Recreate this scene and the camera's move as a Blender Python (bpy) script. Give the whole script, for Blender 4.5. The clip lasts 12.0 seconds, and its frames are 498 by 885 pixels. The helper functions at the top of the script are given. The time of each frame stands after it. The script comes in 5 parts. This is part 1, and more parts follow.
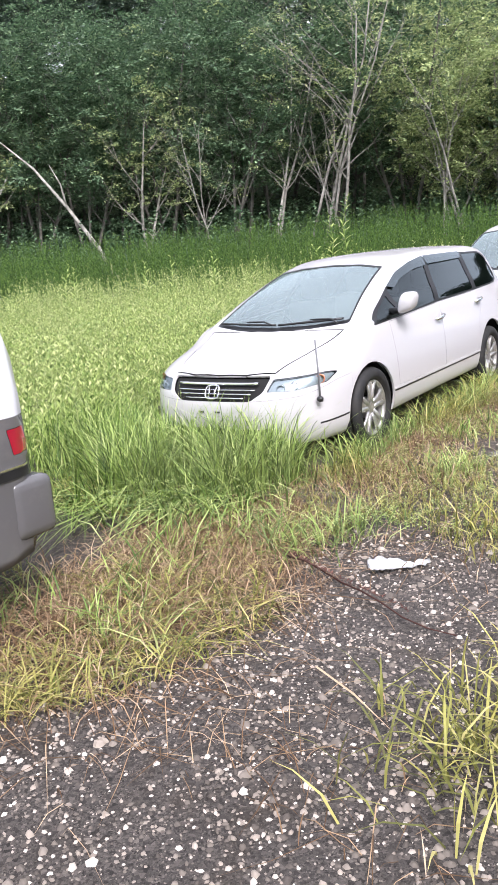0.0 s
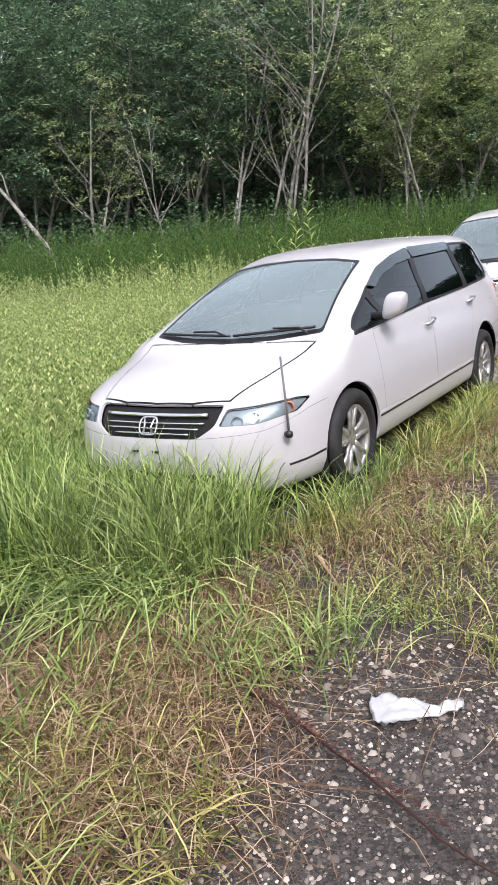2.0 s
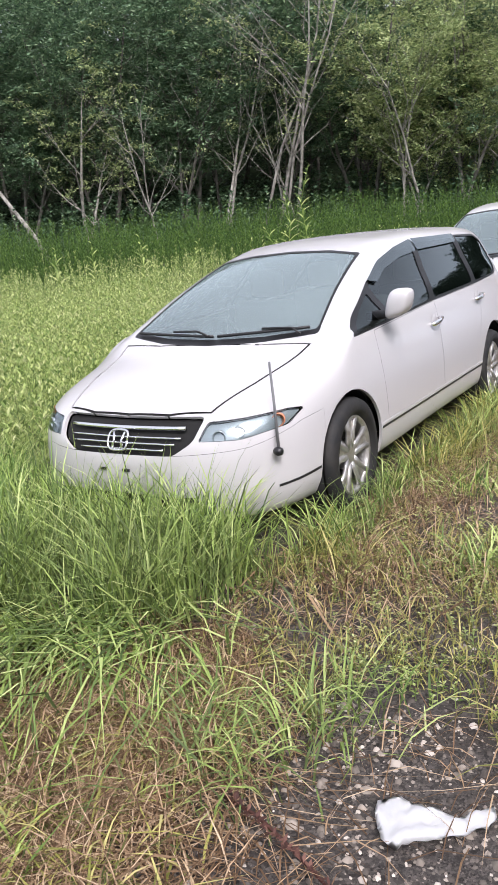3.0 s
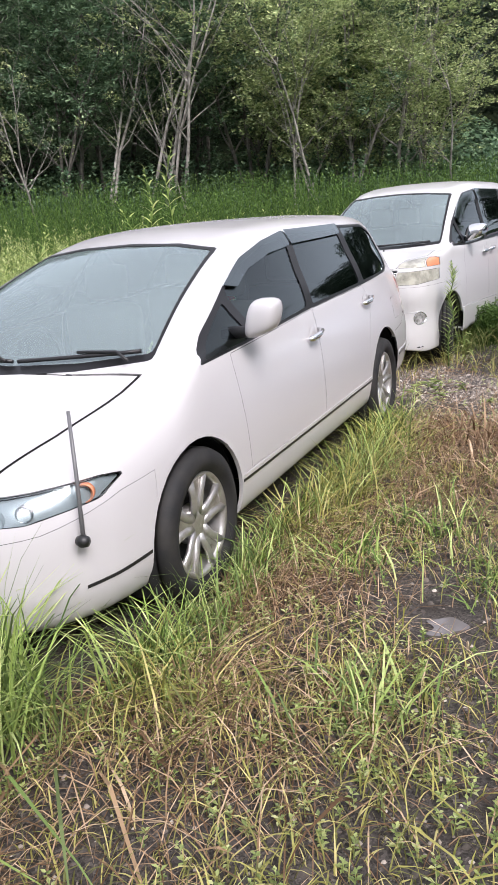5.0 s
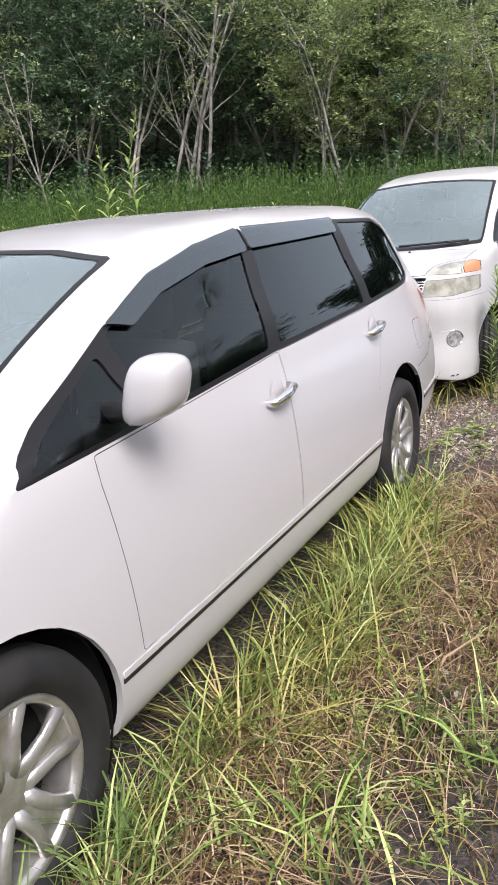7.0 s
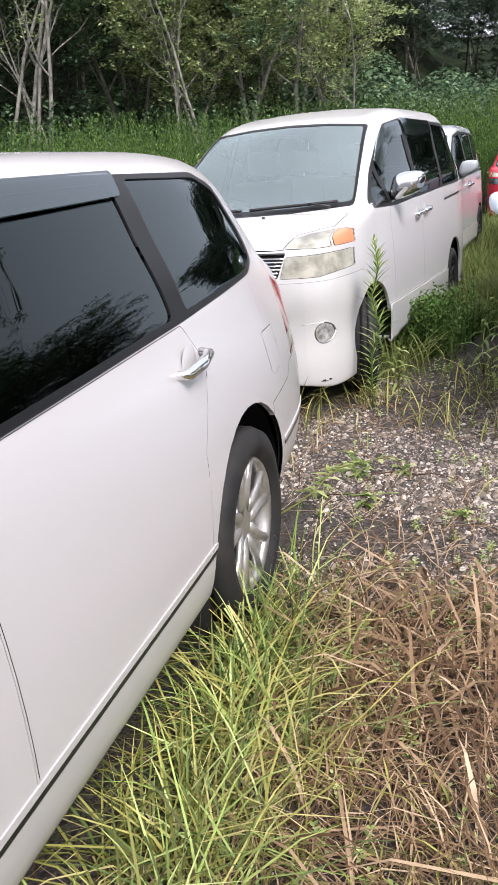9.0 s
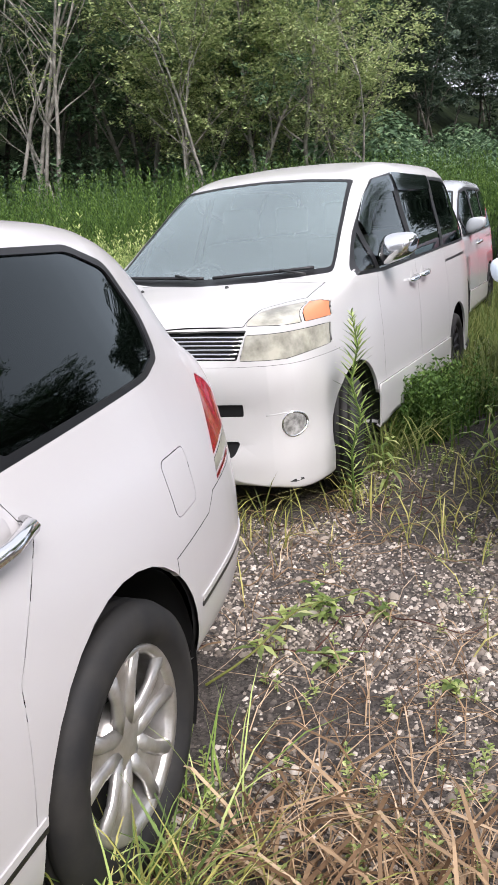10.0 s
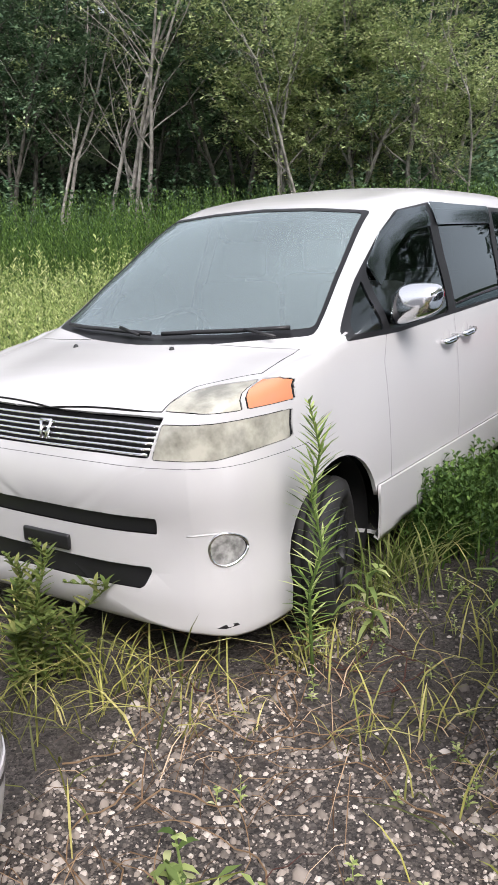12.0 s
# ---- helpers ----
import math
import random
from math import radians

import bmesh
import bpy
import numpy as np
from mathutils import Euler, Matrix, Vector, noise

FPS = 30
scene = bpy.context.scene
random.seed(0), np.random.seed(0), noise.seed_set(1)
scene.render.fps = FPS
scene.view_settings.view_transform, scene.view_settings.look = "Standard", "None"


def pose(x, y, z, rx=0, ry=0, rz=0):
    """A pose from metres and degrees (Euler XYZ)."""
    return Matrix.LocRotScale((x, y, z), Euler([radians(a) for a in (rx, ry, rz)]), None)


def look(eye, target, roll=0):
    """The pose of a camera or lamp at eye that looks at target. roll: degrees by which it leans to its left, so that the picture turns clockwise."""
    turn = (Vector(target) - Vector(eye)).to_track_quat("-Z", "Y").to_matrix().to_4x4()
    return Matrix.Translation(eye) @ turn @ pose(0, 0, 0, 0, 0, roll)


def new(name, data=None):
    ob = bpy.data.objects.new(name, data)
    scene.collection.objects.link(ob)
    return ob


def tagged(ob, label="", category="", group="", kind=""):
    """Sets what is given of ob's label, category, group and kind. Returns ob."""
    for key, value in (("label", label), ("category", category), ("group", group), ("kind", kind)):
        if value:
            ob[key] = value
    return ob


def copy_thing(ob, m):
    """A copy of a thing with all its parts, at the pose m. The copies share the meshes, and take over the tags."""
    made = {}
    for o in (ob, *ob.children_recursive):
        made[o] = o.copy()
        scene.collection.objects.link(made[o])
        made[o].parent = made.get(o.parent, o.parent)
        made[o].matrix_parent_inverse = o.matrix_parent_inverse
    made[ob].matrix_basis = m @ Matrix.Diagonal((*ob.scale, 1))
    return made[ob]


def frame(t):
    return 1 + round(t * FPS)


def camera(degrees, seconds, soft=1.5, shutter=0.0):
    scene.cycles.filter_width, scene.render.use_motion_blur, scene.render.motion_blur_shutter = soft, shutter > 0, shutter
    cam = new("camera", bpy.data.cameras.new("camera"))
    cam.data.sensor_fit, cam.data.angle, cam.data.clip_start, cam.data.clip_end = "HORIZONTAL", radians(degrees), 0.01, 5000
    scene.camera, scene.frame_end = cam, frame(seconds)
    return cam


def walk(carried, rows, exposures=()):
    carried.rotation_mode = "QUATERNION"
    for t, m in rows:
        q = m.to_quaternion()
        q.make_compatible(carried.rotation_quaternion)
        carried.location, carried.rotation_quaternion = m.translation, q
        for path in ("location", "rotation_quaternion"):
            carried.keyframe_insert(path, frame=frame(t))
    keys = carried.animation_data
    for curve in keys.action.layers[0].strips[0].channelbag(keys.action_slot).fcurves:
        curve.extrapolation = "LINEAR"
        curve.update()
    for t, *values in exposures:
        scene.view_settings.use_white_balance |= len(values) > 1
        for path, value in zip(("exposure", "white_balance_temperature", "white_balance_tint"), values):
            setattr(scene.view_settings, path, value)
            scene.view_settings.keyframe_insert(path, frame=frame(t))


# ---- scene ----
from mathutils.bvhtree import BVHTree
cam = camera(34.2, 12.0, soft=0.75)
PATH = [
    (0, (3.72, -4.757, 1.559), (2.585, -3.17, 1.118), -5.0),
    (0.5, (3.477, -4.431, 1.593), (2.434, -2.775, 1.182), -5.4),
    (1, (3.292, -4.092, 1.549), (2.242, -2.444, 1.122), -6.5),
    (1.5, (3.163, -3.785, 1.57), (2.099, -2.151, 1.129), -6.0),
    (2, (2.983, -3.543, 1.536), (1.928, -1.907, 1.077), -5.5),
    (2.5, (2.81, -3.299, 1.54), (1.764, -1.662, 1.065), -5.5),
    (2.7, (2.777, -3.185, 1.5), (1.723, -1.551, 1.029), -5.4),
    (4.3, (2.354, -2.259, 1.553), (1.503, -0.525, 1.033), -3.2),
    (4.5, (2.347, -2.153, 1.544), (1.52, -0.409, 1.02), -3.6),
    (5, (2.387, -1.775, 1.529), (1.569, -0.03, 0.995), -3.9),
    (5.5, (2.347, -1.427, 1.484), (1.507, 0.299, 0.922), -2.7),
    (6, (2.235, -0.991, 1.508), (1.452, 0.759, 0.94), -1.5),
    (6.5, (2.143, -0.63, 1.472), (1.314, 1.111, 0.942), -3.1),
    (6.7, (2.102, -0.395, 1.489), (1.187, 1.306, 0.971), -3.8),
    (8.3, (1.722, 0.896, 1.446), (1.038, 2.659, 0.795), -6.7),
    (8.5, (1.694, 1.084, 1.477), (0.991, 2.838, 0.82), -7.0),
    (9, (1.666, 1.498, 1.449), (1.056, 3.287, 0.796), -4.3),
    (9.5, (1.626, 1.907, 1.517), (1.071, 3.732, 0.916), -3.5),
    (10, (1.708, 2.385, 1.46), (1.053, 4.198, 0.927), -4.4),
    (10.5, (1.803, 2.77, 1.497), (1.072, 4.572, 1.031), -3.3),
    (11, (1.795, 3.179, 1.496), (1.049, 4.98, 1.047), -1.8),
    (11.5, (1.826, 3.445, 1.507), (1.025, 5.219, 1.047), -1.9),
    (12, (1.908, 3.723, 1.514), (1.025, 5.453, 1.035), -2.3),
]
walk(cam, [(t, look(eye, target, roll)) for t, eye, target, roll in PATH], exposures=[(0, 1.94, 6120, 18), (0.4, 1.64, 6120, 18), (2.5, 1.50, 6180, 18), (6, 1.50, 6290, 18), (9, 1.62, 6320, 17), (12, 1.47, 6330, 16)])

# ---------------------------------------------------------------- light
world = bpy.data.worlds.new("world")
scene.world = world
world.use_nodes = True
wn = world.node_tree
sky = wn.nodes.new("ShaderNodeTexSky")
sky.sky_type, sky.sun_disc = "NISHITA", False
sky.sun_elevation, sky.sun_rotation = radians(46), radians(130)
sky.air_density, sky.dust_density, sky.ozone_density = 1.0, 4.0, 1.5
soften = wn.nodes.new("ShaderNodeHueSaturation")          # cloud cover greys the sky
soften.inputs["Saturation"].default_value = 0.3
wn.links.new(sky.outputs[0], soften.inputs["Color"])
cloud = wn.nodes.new("ShaderNodeMix")                       # an even cloud layer over the clear sky
cloud.data_type = "RGBA"
cloud.inputs[0].default_value, cloud.inputs[7].default_value = 0.65, (2.75, 2.9, 3.05, 1)
wn.links.new(soften.outputs[0], cloud.inputs[6])
wn.links.new(cloud.outputs[2], wn.nodes["Background"].inputs[0])
wn.nodes["Background"].inputs[1].default_value = 0.14
sun = new("sun", bpy.data.lights.new("sun", "SUN"))
sun.data.energy, sun.data.angle, sun.data.color = 1.55, radians(32), (1.0, 0.96, 0.9)
sun.matrix_world = look((12, -10, 16), (0, 0, 0))


# ---------------------------------------------------------------- materials
def principled(name, color=(0.5, 0.5, 0.5), rough=0.5, metal=0.0, coat=0.0, spec=0.5):
    m = bpy.data.materials.new(name)
    m.use_nodes = True
    b = m.node_tree.nodes["Principled BSDF"]
    b.inputs["Base Color"].default_value = (*color, 1)
    b.inputs["Roughness"].default_value = rough
    b.inputs["Metallic"].default_value = metal
    b.inputs["Coat Weight"].default_value = coat
    b.inputs["Coat Roughness"].default_value = 0.04
    b.inputs["Specular IOR Level"].default_value = spec
    return m


def node(m, kind, **props):
    n = m.node_tree.nodes.new(kind)
    for k, v in props.items():
        if k in n.inputs:
            n.inputs[k].default_value = v
    return n


def ramp(m, source, stops, interp="LINEAR"):
    r = m.node_tree.nodes.new("ShaderNodeValToRGB")
    r.color_ramp.interpolation = interp
    e = r.color_ramp.elements
    while len(e) < len(stops):
        e.new(0.5)
    for i, (p, c) in enumerate(stops):
        e[i].position, e[i].color = p, (*c, 1)
    m.node_tree.links.new(source, r.inputs[0])
    return r.outputs[0]


def noise_out(m, scale, detail=4.0, rough=0.6, vec=None):
    n = node(m, "ShaderNodeTexNoise", Scale=scale, Detail=detail, Roughness=rough)
    if vec is None:
        vec = m.node_tree.nodes.new("ShaderNodeTexCoord").outputs["Object"]
    m.node_tree.links.new(vec, n.inputs["Vector"])
    return n.outputs["Fac"]


def mixed(m, fac, a, b, mode="MIX"):
    x = m.node_tree.nodes.new("ShaderNodeMix")
    x.data_type, x.blend_type = "RGBA", mode
    for sock, v in ((x.inputs[0], fac), (x.inputs[6], a), (x.inputs[7], b)):
        if isinstance(v, (int, float)):
            sock.default_value = v
        elif isinstance(v, tuple):
            sock.default_value = (*v, 1)
        else:
            m.node_tree.links.new(v, sock)
    return x.outputs[2]


def base(m, out, slot="Base Color"):
    m.node_tree.links.new(out, m.node_tree.nodes["Principled BSDF"].inputs[slot])
    return m


def bump(m, out, strength=0.3, distance=0.01):
    b = node(m, "ShaderNodeBump", Strength=strength, Distance=distance)
    m.node_tree.links.new(out, b.inputs["Height"])
    m.node_tree.links.new(b.outputs[0], m.node_tree.nodes["Principled BSDF"].inputs["Normal"])
    return m


def paint(name, color, dirt=(0.42, 0.38, 0.3), amount=0.25, rough=0.22):
    m = principled(name, color, rough, coat=0.3)
    m.node_tree.nodes["Principled BSDF"].inputs["Coat Roughness"].default_value = 0.16
    fine = noise_out(m, 3.0, 8.0, 0.7)
    grime = ramp(m, fine, [(0.5, (0, 0, 0)), (0.85, (amount, amount, amount))])
    col = mixed(m, grime, color, dirt)
    base(m, col)
    return m


def glass_mat(name, tint, gloss=0.03, ior=1.6, film=0.0):
    """Thin tinted glass: a tinted see-through layer under a Fresnel gloss."""
    m = bpy.data.materials.new(name)
    m.use_nodes = True
    t = m.node_tree
    t.nodes.clear()
    out, mix = t.nodes.new("ShaderNodeOutputMaterial"), t.nodes.new("ShaderNodeMixShader")
    see, shine, fres = t.nodes.new("ShaderNodeBsdfTransparent"), t.nodes.new("ShaderNodeBsdfGlossy"), t.nodes.new("ShaderNodeFresnel")
    see.inputs[0].default_value = (*tint, 1)
    shine.inputs["Roughness"].default_value = gloss
    # tinted gloss gives the grey sky's reflection a blue-green cast
    shine.inputs[0].default_value = (0.86, 0.97, 1.0, 1)
    fres.inputs[0].default_value = ior
    t.links.new(fres.outputs[0], mix.inputs[0])
    under = see.outputs[0]
    if film:                                                  # blue-grey diffuse layer that paints the pale sky reflection onto the pane
        sky_sheen, lay = t.nodes.new("ShaderNodeBsdfDiffuse"), t.nodes.new("ShaderNodeMixShader")
        sky_sheen.inputs[0].default_value = (0.38, 0.47, 0.47, 1)
        spots = noise_out(m, 0.9, 1.0)
        amount = ramp(m, spots, [(0.3, (film * 0.7,) * 3), (0.7, (film * 1.3,) * 3)])
        t.links.new(amount, lay.inputs[0])
        t.links.new(see.outputs[0], lay.inputs[1])
        t.links.new(sky_sheen.outputs[0], lay.inputs[2])
        under = lay.outputs[0]
    t.links.new(under, mix.inputs[1])
    t.links.new(shine.outputs[0], mix.inputs[2])
    t.links.new(mix.outputs[0], out.inputs[0])
    return m


def island_mat(name, stops, rough=0.6, glow=0.25, stain=None):
    """For leaves and blades: each takes its own tone; light shines through a little."""
    m = principled(name, (0.2, 0.3, 0.1), rough, spec=0.25)
    g = m.node_tree.nodes.new("ShaderNodeNewGeometry")
    col = ramp(m, g.outputs["Random Per Island"], stops)
    patch = noise_out(m, 0.9, 3.0)
    col = mixed(m, ramp(m, patch, [(0.35, (0, 0, 0)), (0.7, (0.35, 0.35, 0.35))]), col, stain or tuple(c * 0.55 for c in stops[-1][1]))
    base(m, col)
    b = m.node_tree.nodes["Principled BSDF"]
    tr = m.node_tree.nodes.new("ShaderNodeBsdfTranslucent")
    mx = m.node_tree.nodes.new("ShaderNodeMixShader")
    mx.inputs[0].default_value = glow
    m.node_tree.links.new(col, tr.inputs[0])
    m.node_tree.links.new(b.outputs[0], mx.inputs[1])
    m.node_tree.links.new(tr.outputs[0], mx.inputs[2])
    m.node_tree.links.new(mx.outputs[0], m.node_tree.nodes["Material Output"].inputs[0])
    return m


WHITE = paint("white_paint", (0.475, 0.463, 0.471), amount=0.05)
PEARL = paint("pearl_paint", (0.51, 0.503, 0.50), amount=0.06)
SILVER = paint("silver_paint", (0.36, 0.38, 0.40), amount=0.15)
GREY = paint("grey_paint", (0.10, 0.097, 0.10), amount=0.15)
PALE = paint("pale_van_paint", (0.72, 0.72, 0.75), amount=0.15)
RED = paint("red_paint", (0.52, 0.02, 0.05), amount=0.2)
BLUEWHITE = paint("pale_blue_paint", (0.62, 0.70, 0.80), amount=0.1)
BLACK = principled("black_plastic", (0.012, 0.012, 0.013), 0.42)
TRIM = principled("window_trim", (0.008, 0.008, 0.009), 0.38, spec=0.3)
DARK = principled("dark_cavity", (0.006, 0.006, 0.006), 0.9)
RUBBER = principled("tyre_rubber", (0.022, 0.021, 0.021), 0.72)
base(RUBBER, ramp(RUBBER, noise_out(RUBBER, 9, 6), [(0.4, (0.006, 0.006, 0.007)), (0.75, (0.022, 0.020, 0.018))]))
CHROME = principled("chrome", (0.82, 0.82, 0.83), 0.12, 1.0)
ALLOY = principled("alloy_wheel", (0.58, 0.57, 0.55), 0.32, 0.75)
base(ALLOY, ramp(ALLOY, noise_out(ALLOY, 16, 6), [(0.4, (0.52, 0.51, 0.50)), (0.8, (0.30, 0.27, 0.235))]))
GLASS = glass_mat("windscreen_glass", (0.50, 0.57, 0.55), 0.04, 2.2, 0.27)
TINTED = glass_mat("privacy_glass", (0.03, 0.03, 0.034), 0.01, 1.42)
SIDEGLASS = glass_mat("side_glass", (0.36, 0.40, 0.39), 0.015, 1.45)
VISOR = glass_mat("smoked_visor", (0.20, 0.18, 0.205), 0.10, 2.1)
CLEAR = glass_mat("lamp_lens", (0.86, 0.88, 0.9), 0.04)
HAZY = principled("hazed_lamp_lens", (0.50, 0.49, 0.42), 0.3, coat=0.5)
base(HAZY, ramp(HAZY, noise_out(HAZY, 9, 4), [(0.35, (0.19, 0.185, 0.15)), (0.65, (0.47, 0.455, 0.38))]))
ORANGE = principled("orange_lens", (0.66, 0.25, 0.13), 0.25, coat=0.6)
REDLENS = principled("red_lens", (0.33, 0.006, 0.022), 0.18, coat=1.0)
FOGLENS = principled("fog_lamp_lens", (0.48, 0.48, 0.46), 0.15, 0.35, coat=1.0)
base(FOGLENS, ramp(FOGLENS, noise_out(FOGLENS, 28, 3), [(0.35, (0.22, 0.22, 0.21)), (0.65, (0.62, 0.62, 0.60))]))
SEAT = principled("seat_fabric", (0.12, 0.115, 0.11), 0.9)
DASH = principled("dashboard_plastic", (0.05, 0.05, 0.052), 0.7)
REFLECTOR = principled("lamp_reflector", (0.34, 0.39, 0.40), 0.25, 0.3)

GRAVEL = principled("gravel_soil", (0.1, 0.09, 0.085), 0.95)
_c = GRAVEL.node_tree.nodes.new("ShaderNodeTexCoord")
_v = node(GRAVEL, "ShaderNodeTexVoronoi", Scale=75.0)
_w = node(GRAVEL, "ShaderNodeTexVoronoi", Scale=190.0)
for _n in (_v, _w):
    GRAVEL.node_tree.links.new(_c.outputs["Object"], _n.inputs["Vector"])
_chips = [(0.1, (0.016, 0.013, 0.011)), (0.5, (0.062, 0.053, 0.048)), (0.8, (0.105, 0.09, 0.08)), (0.96, (0.20, 0.172, 0.15))]
_coarse, _finer = ramp(GRAVEL, _v.outputs["Color"], _chips), ramp(GRAVEL, _w.outputs["Color"], _chips)
_stones = mixed(GRAVEL, ramp(GRAVEL, noise_out(GRAVEL, 22.0, 3), [(0.45, (0, 0, 0)), (0.55, (1, 1, 1))]), _finer, _coarse)
_soil = ramp(GRAVEL, noise_out(GRAVEL, 1.6, 6), [(0.38, (0.018, 0.013, 0.009)), (0.62, (0.062, 0.046, 0.034))])
_mask = ramp(GRAVEL, noise_out(GRAVEL, 3.0, 6), [(0.28, (0.25, 0.25, 0.25)), (0.46, (1, 1, 1))])
base(GRAVEL, mixed(GRAVEL, _mask, _soil, _stones))
bump(GRAVEL, noise_out(GRAVEL, 120.0, 4, 0.7), 0.9, 0.012)
STONE = principled("pebble", (0.4, 0.38, 0.37), 0.85)
bump(STONE, noise_out(STONE, 90.0, 5, 0.7), 0.5, 0.004)
_o = STONE.node_tree.nodes.new("ShaderNodeNewGeometry")
base(STONE, ramp(STONE, _o.outputs["Random Per Island"], [(0.0, (0.07, 0.058, 0.05)), (0.4, (0.15, 0.127, 0.107)), (0.8, (0.34, 0.29, 0.245)), (1.0, (0.60, 0.54, 0.48))]))
PAPER = principled("plastic_litter", (0.82, 0.82, 0.83), 0.4)
# lightened base colour stands in for part of the puddle's sky reflection
WATER = principled("puddle_water", (0.14, 0.125, 0.12), 0.05, spec=0.8)
BARK = principled("bark", (0.3, 0.27, 0.23), 0.9)
base(BARK, ramp(BARK, noise_out(BARK, 6, 6), [(0.35, (0.055, 0.05, 0.042)), (0.7, (0.17, 0.158, 0.135))]))
PALEBARK = principled("pale_bark", (0.45, 0.43, 0.4), 0.9)
base(PALEBARK, ramp(PALEBARK, noise_out(PALEBARK, 5, 6), [(0.35, (0.13, 0.12, 0.105)), (0.65, (0.36, 0.34, 0.305))]))
LEAF = island_mat("tree_leaves", [(0.0, (0.022, 0.052, 0.03)), (0.5, (0.085, 0.158, 0.085)), (0.85, (0.165, 0.265, 0.14)), (1.0, (0.32, 0.42, 0.24))], glow=0.3)
LEAFPALE = island_mat("pale_tree_leaves", [(0.0, (0.085, 0.13, 0.052)), (0.5, (0.29, 0.38, 0.155)), (0.85, (0.48, 0.56, 0.25)), (1.0, (0.62, 0.65, 0.34))], glow=0.42)
LEAFDARK = island_mat("far_leaves", [(0.0, (0.03, 0.052, 0.042)), (0.6, (0.062, 0.095, 0.066)), (1.0, (0.115, 0.155, 0.10))])
WEED = island_mat("field_weed", [(0.0, (0.075, 0.15, 0.03)), (0.4, (0.30, 0.41, 0.115)), (0.8, (0.58, 0.665, 0.25)), (1.0, (0.75, 0.77, 0.42))], glow=0.5)
ROD = island_mat("goldenrod_leaf", [(0.0, (0.02, 0.05, 0.012)), (0.6, (0.072, 0.145, 0.03)), (1.0, (0.17, 0.275, 0.06))], glow=0.3)
GRASS = island_mat("green_grass", [(0.0, (0.022, 0.055, 0.012)), (0.35, (0.11, 0.195, 0.04)), (0.7, (0.34, 0.47, 0.11)), (1.0, (0.65, 0.72, 0.32))], glow=0.25)
MEADOW = island_mat("mixed_grass", [(0.0, (0.035, 0.055, 0.014)), (0.4, (0.18, 0.20, 0.038)), (0.75, (0.44, 0.42, 0.11)), (1.0, (0.68, 0.60, 0.27))], glow=0.25)
VERGE = island_mat("verge_grass", [(0.0, (0.07, 0.12, 0.025)), (0.55, (0.15, 0.2, 0.05)), (1.0, (0.26, 0.27, 0.09))], glow=0.3)
STRAW = island_mat("dry_straw", [(0.0, (0.06, 0.034, 0.02)), (0.45, (0.22, 0.14, 0.08)), (0.8, (0.50, 0.355, 0.22)), (1.0, (0.74, 0.58, 0.41))], glow=0.2, stain=(0.2, 0.11, 0.05))
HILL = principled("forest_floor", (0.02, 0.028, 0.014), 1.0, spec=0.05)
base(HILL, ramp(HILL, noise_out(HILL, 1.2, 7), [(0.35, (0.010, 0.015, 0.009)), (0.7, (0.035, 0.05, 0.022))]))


# ---------------------------------------------------------------- mesh helpers
def bm_object(name, bm, mat, parent=None, label="", smooth=True):
    me = bpy.data.meshes.new(name)
    bm.to_mesh(me)
    bm.free()
    for m in mat if isinstance(mat, (list, tuple)) else [mat]:
        me.materials.append(m)
    if smooth:
        me.polygons.foreach_set("use_smooth", [True] * len(me.polygons))
    ob = new(name, me)
    if parent:
        ob.parent = parent
    if label:
        tagged(ob, label)
    return ob


def part(name, bm, mat, parent, label="", smooth=True):
    return bm_object(name, bm, mat, parent, label, smooth)


def soup(name, verts, faces, mat, smooth=False):
    me = bpy.data.meshes.new(name)
    me.from_pydata(verts, [], faces)
    me.materials.append(mat)
    if smooth:
        me.polygons.foreach_set("use_smooth", [True] * len(me.polygons))
    return new(name, me)


def box(bm, lo, hi, bevel=0.0, seg=2):
    c = [(a + b) / 2 for a, b in zip(lo, hi)]
    s = [abs(b - a) for a, b in zip(lo, hi)]
    r = bmesh.ops.create_cube(bm, size=1, matrix=Matrix.Translation(c) @ Matrix.Diagonal((*s, 1)))
    if bevel:
        es = {e for v in r["verts"] for e in v.link_edges}
        bmesh.ops.bevel(bm, geom=list(es), offset=min(bevel, min(s) * 0.45), segments=seg, affect="EDGES", profile=0.6)
    return r["verts"]


def tube(bm, pts, radii, sides=8, cap=True):
    """A tapered tube through pts."""
    pts = [Vector(p) for p in pts]
    if isinstance(radii, (int, float)):
        radii = [radii] * len(pts)
    rings = []
    side = None
    for i, p in enumerate(pts):
        d = (pts[min(i + 1, len(pts) - 1)] - pts[max(i - 1, 0)]).normalized()
        if side is None:
            side = d.orthogonal().normalized()
        side = (side - d * side.dot(d)).normalized()
        up = d.cross(side)
        rings.append([bm.verts.new(p + (side * math.cos(a) + up * math.sin(a)) * radii[i]) for a in (2 * math.pi * k / sides for k in range(sides))])
    for a, b in zip(rings, rings[1:]):
        for k in range(sides):
            bm.faces.new((a[k], a[(k + 1) % sides], b[(k + 1) % sides], b[k]))
    if cap:
        bm.faces.new(rings[0][::-1])
        bm.faces.new(rings[-1])


